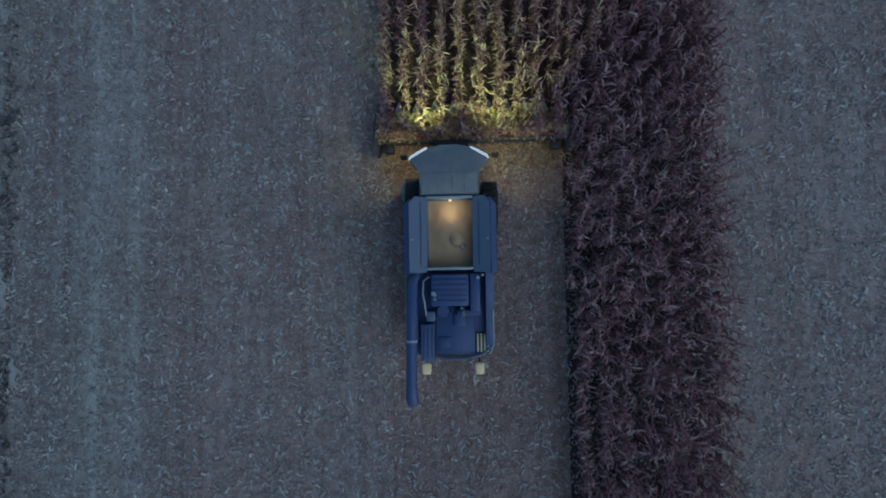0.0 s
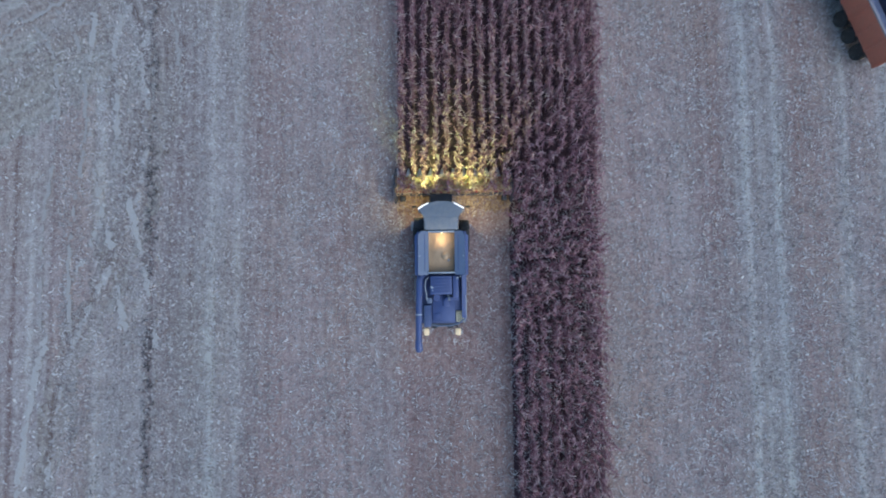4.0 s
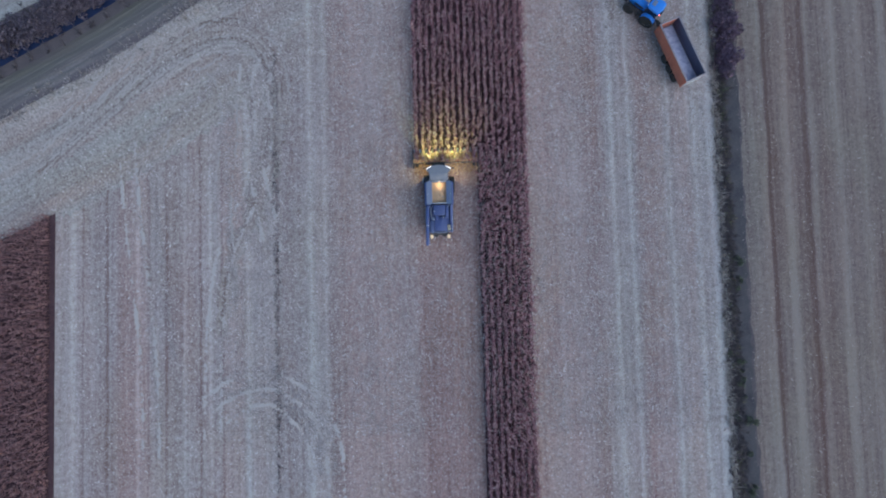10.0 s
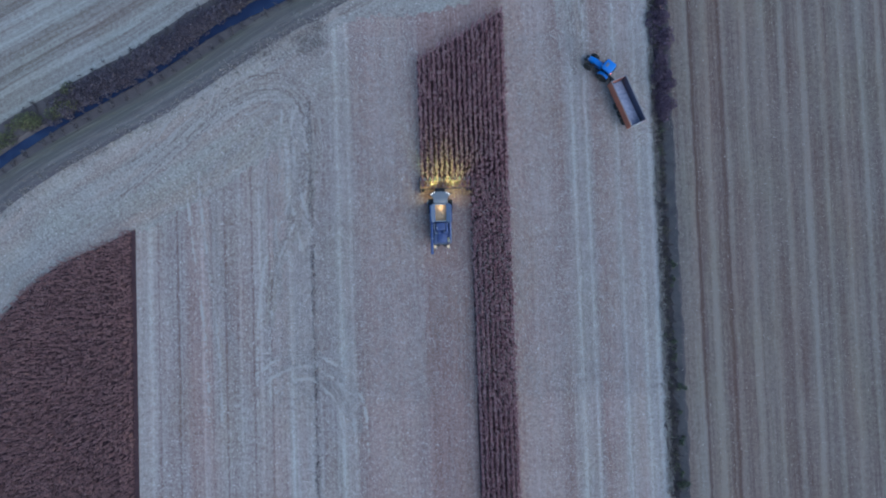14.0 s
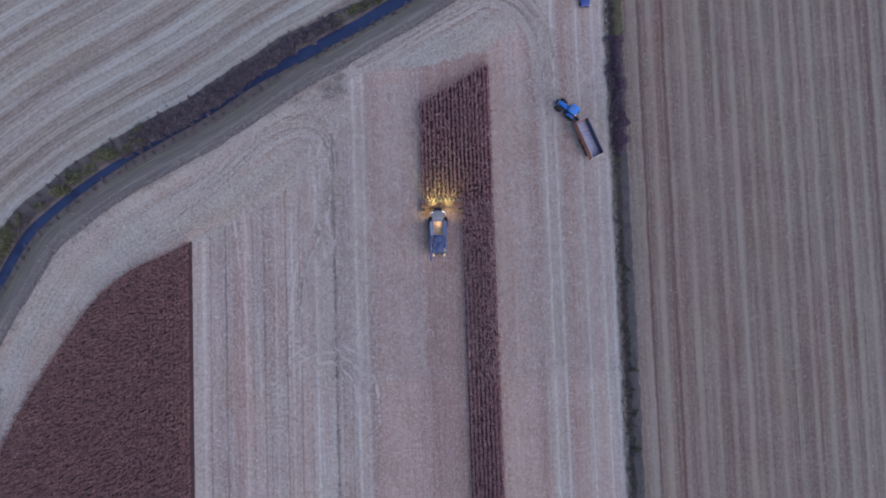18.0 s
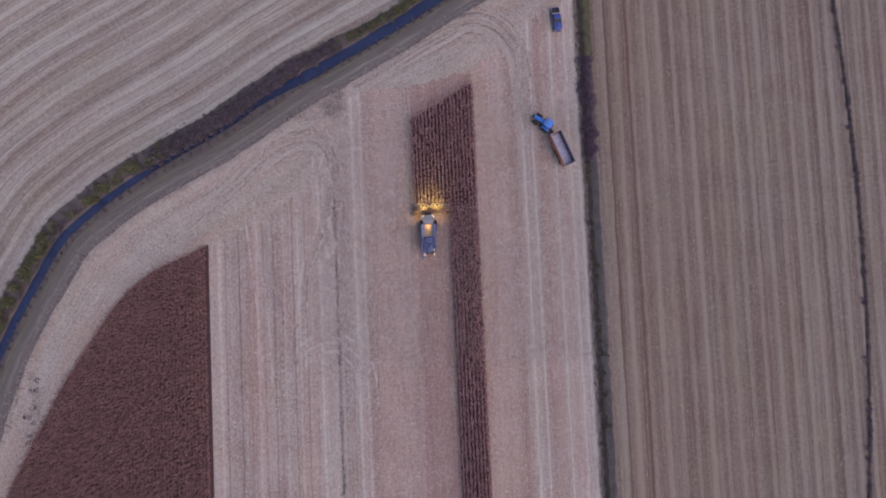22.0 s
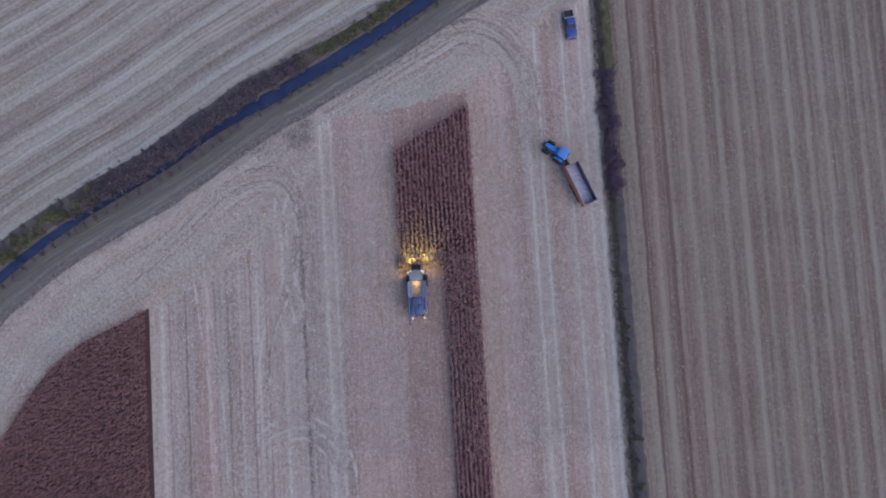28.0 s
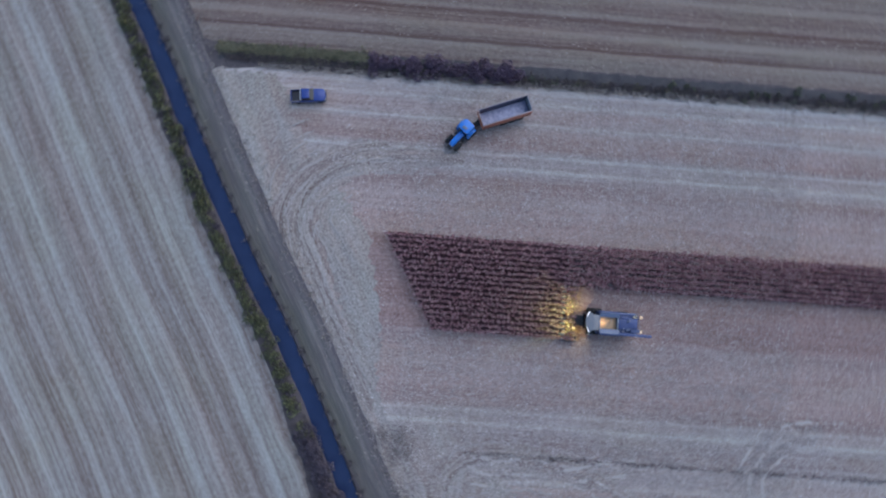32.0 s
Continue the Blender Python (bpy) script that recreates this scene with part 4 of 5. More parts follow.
for level in range(2 * len(MARKS)):
    line = spline(MARKS[level // 2], 0.22)
    tan = np.gradient(line, axis=0)
    tan /= np.linalg.norm(tan, axis=1)[:, None]
    nrm = np.stack([tan[:, 1], -tan[:, 0]], 1)
    line = line + nrm * (1.9 * (level % 2))
    wd = 0.08 + 0.08 * rm.normal(size=len(line)) + 0.11 * np.convolve(rm.normal(size=len(line)), np.ones(9) / 4, "same")
    inner_pass = line[:, 0].mean() < -15 and line[:, 1].mean() < 13.5
    wd = (wd * 1.3 if inner_pass else wd).clip(-0.01, 0.24 if inner_pass else 0.14)
    line = line + nrm * (rm.normal(size=len(line)) * 0.07)[:, None]
    z_ = 0.022 + 0.0032 * level
    v, f = loft([lift(line - nrm * wd[:, None], z_), lift(line + nrm * wd[:, None], z_)])
    off_track = [q for q in f if ((v[q[0]][:2] - DITCH[((DITCH - v[q[0]][:2]) ** 2).sum(1).argmin()]) * NOR[((DITCH - v[q[0]][:2]) ** 2).sum(1).argmin()]).sum() > 6.6 and wd[q[0] // 2] > 0.02]
    f = off_track
    sheet("wheel_mark", v, f, M_PRESSED_PALE if inner_pass else M_PRESSED, "curved wheel mark of pale pressed straw", "wheel mark")

# weedy dark line between two old passes
tuft = []
for _ in range(4):
    blades = []
    for _ in range(7):
        a, ln = rm.uniform(0, 2 * np.pi), rm.uniform(0.15, 0.4)
        d = np.array([np.cos(a), np.sin(a), 0])
        b = d * rm.uniform(0, 0.12)
        blades.append(ribbon([b, b + d * ln * 0.4 + (0, 0, ln * 0.8), b + d * ln * 0.9 + (0, 0, ln * 0.9)], [0.05, 0.04, 0.012], [[-d[1], d[0], 0]] * 3))
    tuft.append(merge(blades))


def tufts(name, places, mat, label, category, lo=0.7, hi=1.4):
    n = len(places)
    return cloud(name, tuft, rm.integers(0, 4, n), places, rand_turns(rm, n, 0.2), rm.uniform(lo, hi, n), mat, label, category)


gate = 0.5 + 0.5 * np.sin(np.linspace(0, 60, 400)) * np.sin(np.linspace(0, 23, 400))
yy = rm.uniform(-60, 26, 1300)
yy = yy[rm.random(len(yy)) < 0.25 + 0.75 * np.interp(yy, np.linspace(-60, 26, 400), gate)]
tufts("weed_line", np.stack([-20.9 + rm.normal(size=len(yy)) * 0.22, yy, np.zeros(len(yy))], 1), M_GRASSBLADE, "dark thin line of low weeds in the stubble", "weeds", 0.33, 0.7)

# ---------------------------------------------------------------- hedges and verges
leaf = []
for _ in range(5):
    ln, wd = rm.uniform(0.16, 0.3), rm.uniform(0.07, 0.14)
    leaf.append(ribbon([(-ln / 2, 0, 0), (0, 0, rm.uniform(0.02, 0.06)), (ln / 2, 0, 0)], [wd * 0.5, wd, wd * 0.2], [[0, 1, 0]] * 3))


def thicket(name, centres, radii, per, mat, label, category):
    """Shrubs: leaves strewn thickly through uneven crowns that touch the ground."""
    pts = []
    for c, r in zip(centres, radii):
        k = int(per * r * r)
        d = rm.normal(size=(k, 3))
        d /= np.linalg.norm(d, axis=1)[:, None]
        q = c + d * (r * rm.uniform(0.45, 1.08, k) ** 0.6)[:, None] * [1, 1, 1.0]
        pts.append(q[q[:, 2] > 0.03])
    p = np.concatenate(pts)
    n = len(p)
    ob = cloud(name, leaf, rm.integers(0, 5, n), p, rand_turns(rm, n, 1.3), rm.uniform(0.7, 1.5, n), mat, label, category)
    if name == "shrub":
        return ob
    # bare stems inside the crowns
    st = [ribbon([(0, 0, -0.5), (0.1, 0, 0.5)], [0.05, 0.02], [[0, 1, 0]] * 2)]
    m = len(centres) * 4
    pl = np.repeat(centres, 4, 0) + rm.normal(size=(m, 3)) * 0.25
    stems = cloud("stems", st, np.zeros(m, int), np.column_stack([pl[:, :2], np.full(m, 0.55)]), rand_turns(rm, m, 0.5), rm.uniform(0.8, 1.4, m), M_BROWN, "", "", ob)
    del stems["kind"]
    return ob


arc_x = DITCH[:, 0]


def ditch_shrubs(x0, x1, offset, spread, r0, r1, count):
    s = rm.uniform(np.interp(x0, arc_x, ARC), np.interp(x1, arc_x, ARC), count)
    off = offset + (rm.normal(size=count) * spread).clip(-1.1, 1.1)
    px, py = np.interp(s, ARC, DITCH[:, 0]), np.interp(s, ARC, DITCH[:, 1])
    nx, ny = np.interp(s, ARC, NOR[:, 0]), np.interp(s, ARC, NOR[:, 1])
    r = rm.uniform(r0, r1, count)
    return np.stack([px + nx * off, py + ny * off, r * rm.uniform(0.6, 0.95, count)], 1), r


thicket("hedge_olive", *[np.concatenate(q) for q in zip(ditch_shrubs(-125, -55, -2.15, 0.65, 0.7, 1.15, 260), ditch_shrubs(-19, 66, -1.9, 0.4, 0.45, 0.85, 310))], 170, M_OLIVE,
        "olive green shrubby hedge along the ditch bank", "hedge")
thicket("hedge_brown", *[np.concatenate(q) for q in zip(ditch_shrubs(-58, -18, -1.9, 0.6, 0.65, 1.1, 270), ditch_shrubs(-60, -38, -0.6, 0.4, 0.4, 0.75, 90), ditch_shrubs(-110, -70, -1.6, 0.3, 0.4, 0.7, 60), ditch_shrubs(-15, 66, -1.6, 0.3, 0.3, 0.55, 60))], 170, M_BROWN,
        "leafless brown shrubby hedge along the ditch bank", "hedge")
y = rm.uniform(21.9, 43.9, 95)
r = rm.uniform(0.5, 0.95, 95)
thicket("bramble_hedge", np.stack([33.5 + rm.normal(size=95) * 0.6, y, r * 0.8], 1), r, 230, M_PURPLE, "purplish bramble thicket between two fields", "hedge")
kinds = []
for _ in range(4):
    c = np.column_stack([rm.normal(size=(5, 2)) * 0.28, rm.uniform(0.25, 0.5, 5)])
    sh = thicket("shrub", c, rm.uniform(0.25, 0.45, 5), 240, M_VERGE, "low green shrub on a grassy verge", "shrub")
    sh["group"] = "shrubs on the verge"
    del sh["kind"]
    kinds.append(sh)
spots = np.concatenate([rm.uniform(-88, 21, 36), rm.uniform(45, 63, 10)])
for k, y in enumerate(spots):
    m = pose(33.5 + rm.normal() * 0.5, y, 0, rz=rm.uniform(0, 360)) @ Matrix.Scale(rm.uniform(0.5, 0.9), 4)
    if k < 4:
        kinds[k].matrix_basis = m
    else:
        o = copy_thing(kinds[k % 4], m)
        o.scale = [rm.uniform(0.45, 0.95)] * 3
y = rm.uniform(-95, 65, 110)
r = rm.uniform(0.25, 0.5, 110)
thicket("boundary_shrubs", np.stack([np.array([bow(q) for q in y]) + rm.normal(size=110) * 0.28 - 0.25, y, r * 0.7], 1), r, 200, M_PURPLE, "thin dark line of shrubs between far fields", "shrubs")
thicket("track_bush", np.column_stack([rm.normal(-84.0, 0.7, 14), rm.uniform(-33, -18, 14), rm.uniform(0.05, 0.15, 14)]), rm.uniform(0.3, 0.6, 14), 150, M_PURPLE, "low dark bush at the edge of the track", "bush")
# flat dark strip that stands in for a sunken furrow
M_FURROW = grassy("dark_verge_soil", (0.048, 0.047, 0.055), (0.078, 0.074, 0.078), (0.1, 0.098, 0.092))
yy = np.arange(-95.0, 66, 0.8)
w0, w1 = 32.75 + rm.normal(size=len(yy)) * 0.14, 34.9 + rm.normal(size=len(yy)) * 0.12
v, f = loft([lift(np.stack([w0, yy], 1), 0.016), lift(np.stack([w1, yy], 1), 0.016)])
sheet("verge", v, [q[::-1] for q in f], M_FURROW, "flat dark strip in place of a shallow furrow between two fields", "verge")
n = 3000
tufts("verge_grass", np.stack([rm.normal(size=n) * 0.3 + 32.95, rm.uniform(-95, 65, n), np.zeros(n)], 1), M_DARKGRASS, "rank dark grass in the verge between two fields", "grass", 0.7, 1.7)
n = 1800
spot = np.repeat(rm.uniform(-95, 60, 80), 8)
m2 = len(spot)
tufts("green_tufts", np.stack([32.9 + rm.normal(size=m2) * 0.25, spot + rm.normal(size=m2) * 0.45, np.zeros(m2)], 1), M_OLIVE, "low green grass tufts along the field edge", "grass", 0.7, 1.3)
olive_y = rm.uniform(44, 66, 1700)
tufts("olive_grass", np.stack([34.35 + rm.normal(size=1700) * 0.38, olive_y, np.zeros(1700)], 1), M_OLIVEGRASS, "rank olive grass beside a furrow", "grass", 0.7, 1.5)
tufts("dry_grass_fringe", np.stack([32.1 + rm.normal(size=n) * 0.22, rm.uniform(-95, 60, n), np.zeros(n)], 1), M_DRYGRASS, "ragged fringe of pale dry grass", "grass", 0.7, 1.5)
n = 2200
yy = rm.uniform(-70, 80, n)
tufts("boundary_grass", np.stack([np.array([bow(q) for q in yy]) + rm.normal(size=n) * 0.2, yy, np.zeros(n)], 1), M_GRASSBLADE, "dark grass along a far field boundary", "grass", 0.6, 1.2)
k = rm.integers(0, len(DITCH), 5200)
pos = DITCH[k] + NOR[k] * np.where(rm.random(5200) < 0.45, rm.normal(2.0, 0.22, 5200) + pinch[k] * rm.random(5200), rm.normal(0.65, 0.35, 5200) - WEST_OFF[k])[:, None] + rm.normal(size=(5200, 2)) * 0.22
k2 = rm.integers(0, len(DITCH), 3600)
near_bank = DITCH[k2] + NOR[k2] * rm.normal(-1.25, 0.2, 3600)[:, None] + TAN[k2] * rm.uniform(-1, 1, 3600)[:, None]
pos = np.concatenate([pos, near_bank])
tufts("bank_grass", np.column_stack([pos, np.r_[np.zeros(5200), np.full(3600, -0.1)]]), M_GRASSBLADE, "dark grass on the ditch banks", "grass", 0.6, 1.4)
k = rm.integers(0, len(DITCH), 5000)
pos = DITCH[k] + NOR[k] * rm.normal(6.4, 0.45, 5000)[:, None] + rm.normal(size=(5000, 2)) * 0.8
tufts("track_edge_grass", np.column_stack([pos, np.zeros(5000)])[pos[:, 0] < 60], M_DRYGRASS, "dry grass along the edge of the track", "grass", 0.5, 1.1)

# churned mud where machines turn
clod = []
for _ in range(4):
    p = np.array([(x, y, z) for x in (-1, 1) for y in (-1, 1) for z in (0, 1)], float) * 0.075 * (1 + 0.35 * rm.normal(size=(8, 3)))
    clod.append((p, np.array([(0, 1, 3, 2), (4, 6, 7, 5), (0, 4, 5, 1), (2, 3, 7, 6), (1, 5, 7, 3)])))
n = 1500
hubs = rm.normal(size=(9, 2)) * [1.7, 1.5] + [-20.6, 34.6]
a = hubs[rm.integers(0, 9, n)] + rm.normal(size=(n, 2)) * [0.75, 0.6]
a = np.concatenate([a, rm.normal(size=(420, 2)) * [1.0, 2.2] + [-20.3, 35.5], rm.normal(size=(260, 2)) * [3.0, 0.7] @ np.array([[0.87, 0.5], [-0.5, 0.87]]) + [-28.5, 34.4], rm.normal(size=(380, 2)) * [1.7, 0.8] + [-27, 33.4], rm.normal(size=(500, 2)) * [0.9, 4.6] + [-84.0, -25]])
n = len(a)
cloud("mud_clods", clod, rm.integers(0, 4, n), np.column_stack([a, np.full(n, 0.0)]), rand_turns(rm, n, 0.2), rm.uniform(0.3, 0.85, n), M_CLOD, "lumps of dark soil", "clods")


# ---------------------------------------------------------------- machines
def build_combine():
    c = holder("combine_harvester", pose(COMBINE_X, COMBINE_Y, 0), "slate blue combine harvester with red maize header, lamps lit", "combine")
    # chassis and body
    part("chassis", box(-0.85, 0.85, -7.5, -0.9, 0.7, 1.7, 0.05), M_DARK, c)
    for s in (-1, 1):
        o = [(-1.9, 1.1), (-1.9, 3.2), (-4.6, 3.2), (-6.8, 2.9), (-7.5, 2.4), (-7.6, 1.6), (-7.1, 1.2)]
        sec = [[(s * x, y, z) for y, z in o] for x in (1.22, 1.42, 1.5)]
        sec[2] = [(s * 1.5, y * 0.985 - 0.05, z * 0.97 + 0.05) for y, z in o]
        side = part("side_panel", hull(sec), M_NAVY, c, "dark blue side cover")
        part("panel_trim", box(min(s * 1.5, s * 1.53), max(s * 1.5, s * 1.53), -6.4, -2.1, 2.5, 2.62, 0.008), M_CABROOF, side)
    part("deck_floor", box(-1.25, 1.25, -7.55, -4.45, 2.35, 2.5, 0.02), M_NAVY, c)
    # grain tank
    tank = part("grain_tank", box(-1.25, 1.25, -4.5, -1.9, 1.7, 2.45, 0.03), M_SLATE, c)
    for x0, x1, y0, y1 in ((-0.84, -0.79, -4.45, -1.92), (0.79, 0.84, -4.45, -1.92), (-0.79, 0.79, -1.97, -1.92), (-0.79, 0.79, -4.45, -4.4)):
        part("tank_wall", box(x0, x1, y0, y1, 2.4, 3.55, 0.01), M_SLATE, tank)
    for x0, x1, y0, y1 in ((-0.8, 0.8, -1.99, -1.9), (-0.8, 0.8, -4.47, -4.38)):
        part("tank_rim", box(x0, x1, y0, y1, 3.56, 3.62, 0.012), M_RIM, tank)
    bm = bmesh.new()
    bmesh.ops.create_grid(bm, x_segments=26, y_segments=34, size=0.5)
    for v_ in bm.verts:
        x_, y_ = v_.co.x * 1.57, v_.co.y * 2.42
        hgt = 2.92 + 0.3 * math.exp(-(x_ * x_ + (y_ - 0.1) ** 2) / 0.5) + 0.035 * noise.noise((x_ * 4, y_ * 4, 0))
        v_.co = Vector((x_, y_ - 3.18, hgt))
    part("grain", bm, M_GRAIN, c, "heap of yellow maize grain")
    spout = part("fill_auger", tube([(0.26, -3.42, 2.7), (0.24, -3.38, 3.12), (0.22, -3.36, 3.26), (0.2, -3.34, 3.34), (0.18, -3.33, 3.38)], [0.27, 0.27, 0.25, 0.17, 0.05], 18), M_GRAIN, c, "grain-dusted domed filling auger")
    part("auger_mouth", tube([(0.38, -3.57, 3.1), (0.47, -3.69, 3.02)], [0.09, 0.1], 12), M_STEEL, spout)
    for s in (-1, 1):
        o = [(0.82, -1.92, 3.56), (0.82, -4.55, 3.56), (1.38, -4.57, 3.76), (1.4, -4.2, 3.77), (1.4, -2.15, 3.77), (1.2, -1.9, 3.7)]
        top = [(s * x, y, z) for x, y, z in o]
        low = [(s * x, y, z - 0.05) for x, y, z in o]
        flap = part("tank_lid", hull([low, top]), M_SLATE, c, "opened slate grey tank lid")
        edge_ = [(1.42, -1.98, 3.2), (1.42, -4.6, 3.2), (1.6, -4.55, 3.1), (1.62, -2.2, 3.1)]
        flank = part("tank_flank", hull([[(s * x, y, z - 0.7) for x, y, z in edge_], [(s * x, y, z + 0.42) for x, y, z in edge_]]), M_NAVY, c, "dark blue flank of the grain tank")
        part("flank_seam", box(min(s * 1.62, s * 1.635), max(s * 1.62, s * 1.635), -4.3, -2.4, 3.3, 3.36, 0.005), M_DARK, flank)
        part("lid_rib", tube([(s * 1.0, -4.3, 3.64), (s * 1.0, -2.1, 3.64)], 0.016, 6), M_NAVY, flap)
        part("lid_latch", box(s * 1.3 - 0.04, s * 1.3 + 0.04, -3.45, -3.38, 3.74, 3.79, 0.012), M_RIM, flap)
    lampt = part("tank_lamp", tube([(0.02, -2.0, 3.5), (0.02, -2.07, 3.48)], [0.035, 0.045], 12), M_WARM, c, "lit warm tank lamp")
    part("lamp_bracket", box(-0.05, 0.09, -2.02, -1.94, 3.48, 3.6, 0.01), M_STEEL, lampt)
    # engine cover with cross ribs
    eng = part("engine_cover", box(-0.72, 0.62, -5.75, -4.6, 2.5, 3.32, 0.07), M_NAVY, c)
    for k in range(6):
        part("rib", box(-0.66, 0.56, -5.62 + 0.18 * k, -5.54 + 0.18 * k, 3.318, 3.355, 0.012), M_NAVY, eng)
    part("air_box", box(0.66, 1.02, -5.95, -4.6, 2.5, 3.2, 0.05), M_NAVY, c)
    part("filter_cap", tube([(-0.62, -5.3, 3.3), (-0.62, -5.3, 3.42)], [0.09, 0.07], 14), M_RIM, c)
    part("fuel_cap", tube([(0.95, -4.75, 3.18), (0.95, -4.75, 3.3)], [0.07, 0.06], 12), M_RIM, c)
    part("exhaust_pipe", tube([(0.42, -5.9, 2.5), (0.42, -5.9, 3.4), (0.42, -5.97, 3.5), (0.42, -6.08, 3.54)], 0.075, 12), M_STEEL, c)
    low = part("rear_deck", box(-0.6, 0.82, -7.45, -5.8, 2.44, 2.6, 0.05), M_NAVY, c)
    part("deck_hatch", box(0.05, 0.5, -6.5, -6.0, 2.6, 2.72, 0.06), M_NAVY, low)
    part("deck_step", box(-0.5, -0.05, -7.3, -6.9, 2.6, 2.64, 0.03), M_NAVY, low)
    part("pulley_guard", tube([(-0.3, -5.95, 2.6), (-0.3, -5.95, 2.95)], [0.26, 0.22], 18), M_NAVY, c)
    part("fan_box", box(0.18, 1.05, -6.12, -5.9, 2.5, 2.98, 0.05), M_NAVY, c)
    part("tool_box", box(-0.92, -0.6, -6.3, -5.95, 2.5, 2.95, 0.04), M_SLATE, c)
    for x_, y_ in ((-0.55, -5.35), (0.36, -5.82), (-0.57, -5.5), (1.12, -4.66)):
        part("cap", tube([(x_, y_, 3.2), (x_, y_, 3.36)], [0.055, 0.045], 10), M_RIM, c, "small pale cap")
    cool = part("cooler_box", box(-1.12, -0.66, -7.72, -6.4, 2.45, 3.0, 0.05), M_NAVYPALE, c)
    for k in range(3):
        part("rib", box(-1.02 + 0.14 * k, -0.96 + 0.14 * k, -7.62, -6.5, 2.998, 3.03, 0.01), M_NAVY, cool)
    part("hose", tube([(-0.78, -4.7, 3.1), (-0.98, -4.85, 3.15), (-1.02, -5.3, 3.1), (-0.95, -5.7, 3.05), (-0.92, -6.1, 2.9)], 0.035, 8), M_RIM, c)
    step_ = part("rear_step", box(0.84, 1.4, -7.5, -6.74, 2.5, 2.54, 0.01), M_DARK, c)
    for k in range(4):
        part("slat", box(0.88 + 0.125 * k, 0.95 + 0.125 * k, -7.45, -6.79, 2.545, 2.6, 0.012), M_CREAM, step_)
    part("hand_rail", tube([(1.42, -5.6, 2.6), (1.46, -5.9, 3.15), (1.48, -7.1, 3.15), (1.36, -7.5, 2.7)], 0.022, 8), M_RIM, c)
    part("rear_bumper", tube([(-0.62, -7.62, 2.6), (-0.2, -7.7, 2.62), (0.5, -7.68, 2.62), (1.05, -7.55, 2.6), (1.42, -7.25, 2.58)], 0.05, 8), M_SLATE, c)
    hood = part("straw_hood", hull([[(-1.0, -7.0, 2.2), (1.0, -7.0, 2.2), (1.0, -7.0, 0.9), (-1.0, -7.0, 0.9)], [(-0.95, -7.8, 1.9), (0.95, -7.8, 1.9), (0.95, -7.8, 0.8), (-0.95, -7.8, 0.8)]]), M_DARK, c)
    for s in (-1, 1):
        part("spreader", tube([(s * 0.5, -7.75, 0.8), (s * 0.5, -7.75, 0.92)], [0.3, 0.26], 16), M_DARK, hood)
        arm = part("lamp_arm", tube([(s * 0.9, -7.4, 2.2), (s * 0.98, -7.95, 2.25)], 0.035, 8), M_DARK, c)
        part("rear_lamp", box(s * 0.98 - 0.17, s * 0.98 + 0.17, -8.32, -7.88, 2.16, 2.36, 0.09), M_REARLAMP, arm, "lit cream rear lamp")
    # unloading tube folded back along the side
    t_ = part("unloading_tube", tube([(-1.12, -4.5, 2.6), (-1.28, -4.62, 3.15), (-1.36, -4.9, 3.32), (-1.4, -6.5, 3.36), (-1.42, -8.5, 3.4)], [0.2, 0.2, 0.19, 0.19, 0.19], 16), M_NAVY, c, "folded dark blue unloading tube")
    part("tube_spout", tube([(-1.42, -8.45, 3.4), (-1.42, -8.85, 3.36), (-1.4, -9.08, 3.18)], [0.2, 0.23, 0.22], 14), M_NAVY, t_)
    part("tube_clamp", tube([(-1.405, -6.9, 3.365), (-1.405, -6.98, 3.367)], 0.215, 16), M_RIM, t_)
    part("side_strip", box(-1.66, -1.63, -6.1, -3.3, 2.9, 2.98, 0.008), M_RIM, c, "pale trim strip along the flank")
    # cab
    cabin = part("cab", hull([[(-0.85, -1.8, 1.7), (0.85, -1.8, 1.7), (0.85, -0.2, 1.7), (-0.85, -0.2, 1.7)], [(-1.0, -1.8, 2.6), (1.0, -1.8, 2.6), (1.0, 0.0, 2.5), (-1.0, 0.0, 2.5)],
                              [(-0.98, -1.8, 3.4), (0.98, -1.8, 3.4), (0.98, -0.25, 3.4), (-0.98, -0.25, 3.4)]]), M_SCREEN, c, "dark glazed cab")
    roof = part("cab_roof", prism([(-1.05, -1.86), (1.05, -1.86), (1.05, -0.98), (1.4, -0.68), (1.38, -0.52), (0.66, -0.14), (0.3, -0.08), (-0.3, -0.08), (-0.66, -0.14), (-1.38, -0.52), (-1.4, -0.68), (-1.05, -0.98)], 3.4, 3.62, 0.05, 0.97), M_CABROOF, cabin, "grey cab roof")
    for s in (-1, 1):
        part("light_strip", hull([[(s * 1.4, -0.6, z_), (s * 1.36, -0.49, z_), (s * 1.1, -0.33, z_), (s * 0.78, -0.17, z_), (s * 0.74, -0.21, z_), (s * 1.08, -0.41, z_), (s * 1.28, -0.53, z_)] for z_ in (3.52, 3.63)]), M_LEDWHITE, roof, "lit white lamp strip")
        arm = part("mirror_arm", tube([(s * 1.3, -0.5, 3.45), (s * 1.6, -0.35, 3.3), (s * 1.66, -0.33, 3.0)], 0.022, 8), M_DARK, cabin)
        part("mirror", box(s * 1.66 - 0.12, s * 1.66 + 0.12, -0.38, -0.3, 2.6, 3.1, 0.03), M_DARK, arm)
    part("roof_panel", box(-0.96, 0.96, -1.82, -1.08, 3.6, 3.645, 0.02), M_ROOFDUST, roof, "dusty rear part of the roof")
    for k in range(4):
        part("rib", box(-0.72 + 0.42 * k, -0.66 + 0.42 * k, -1.76, -1.14, 3.643, 3.66, 0.007), M_ROOFDUST, roof)
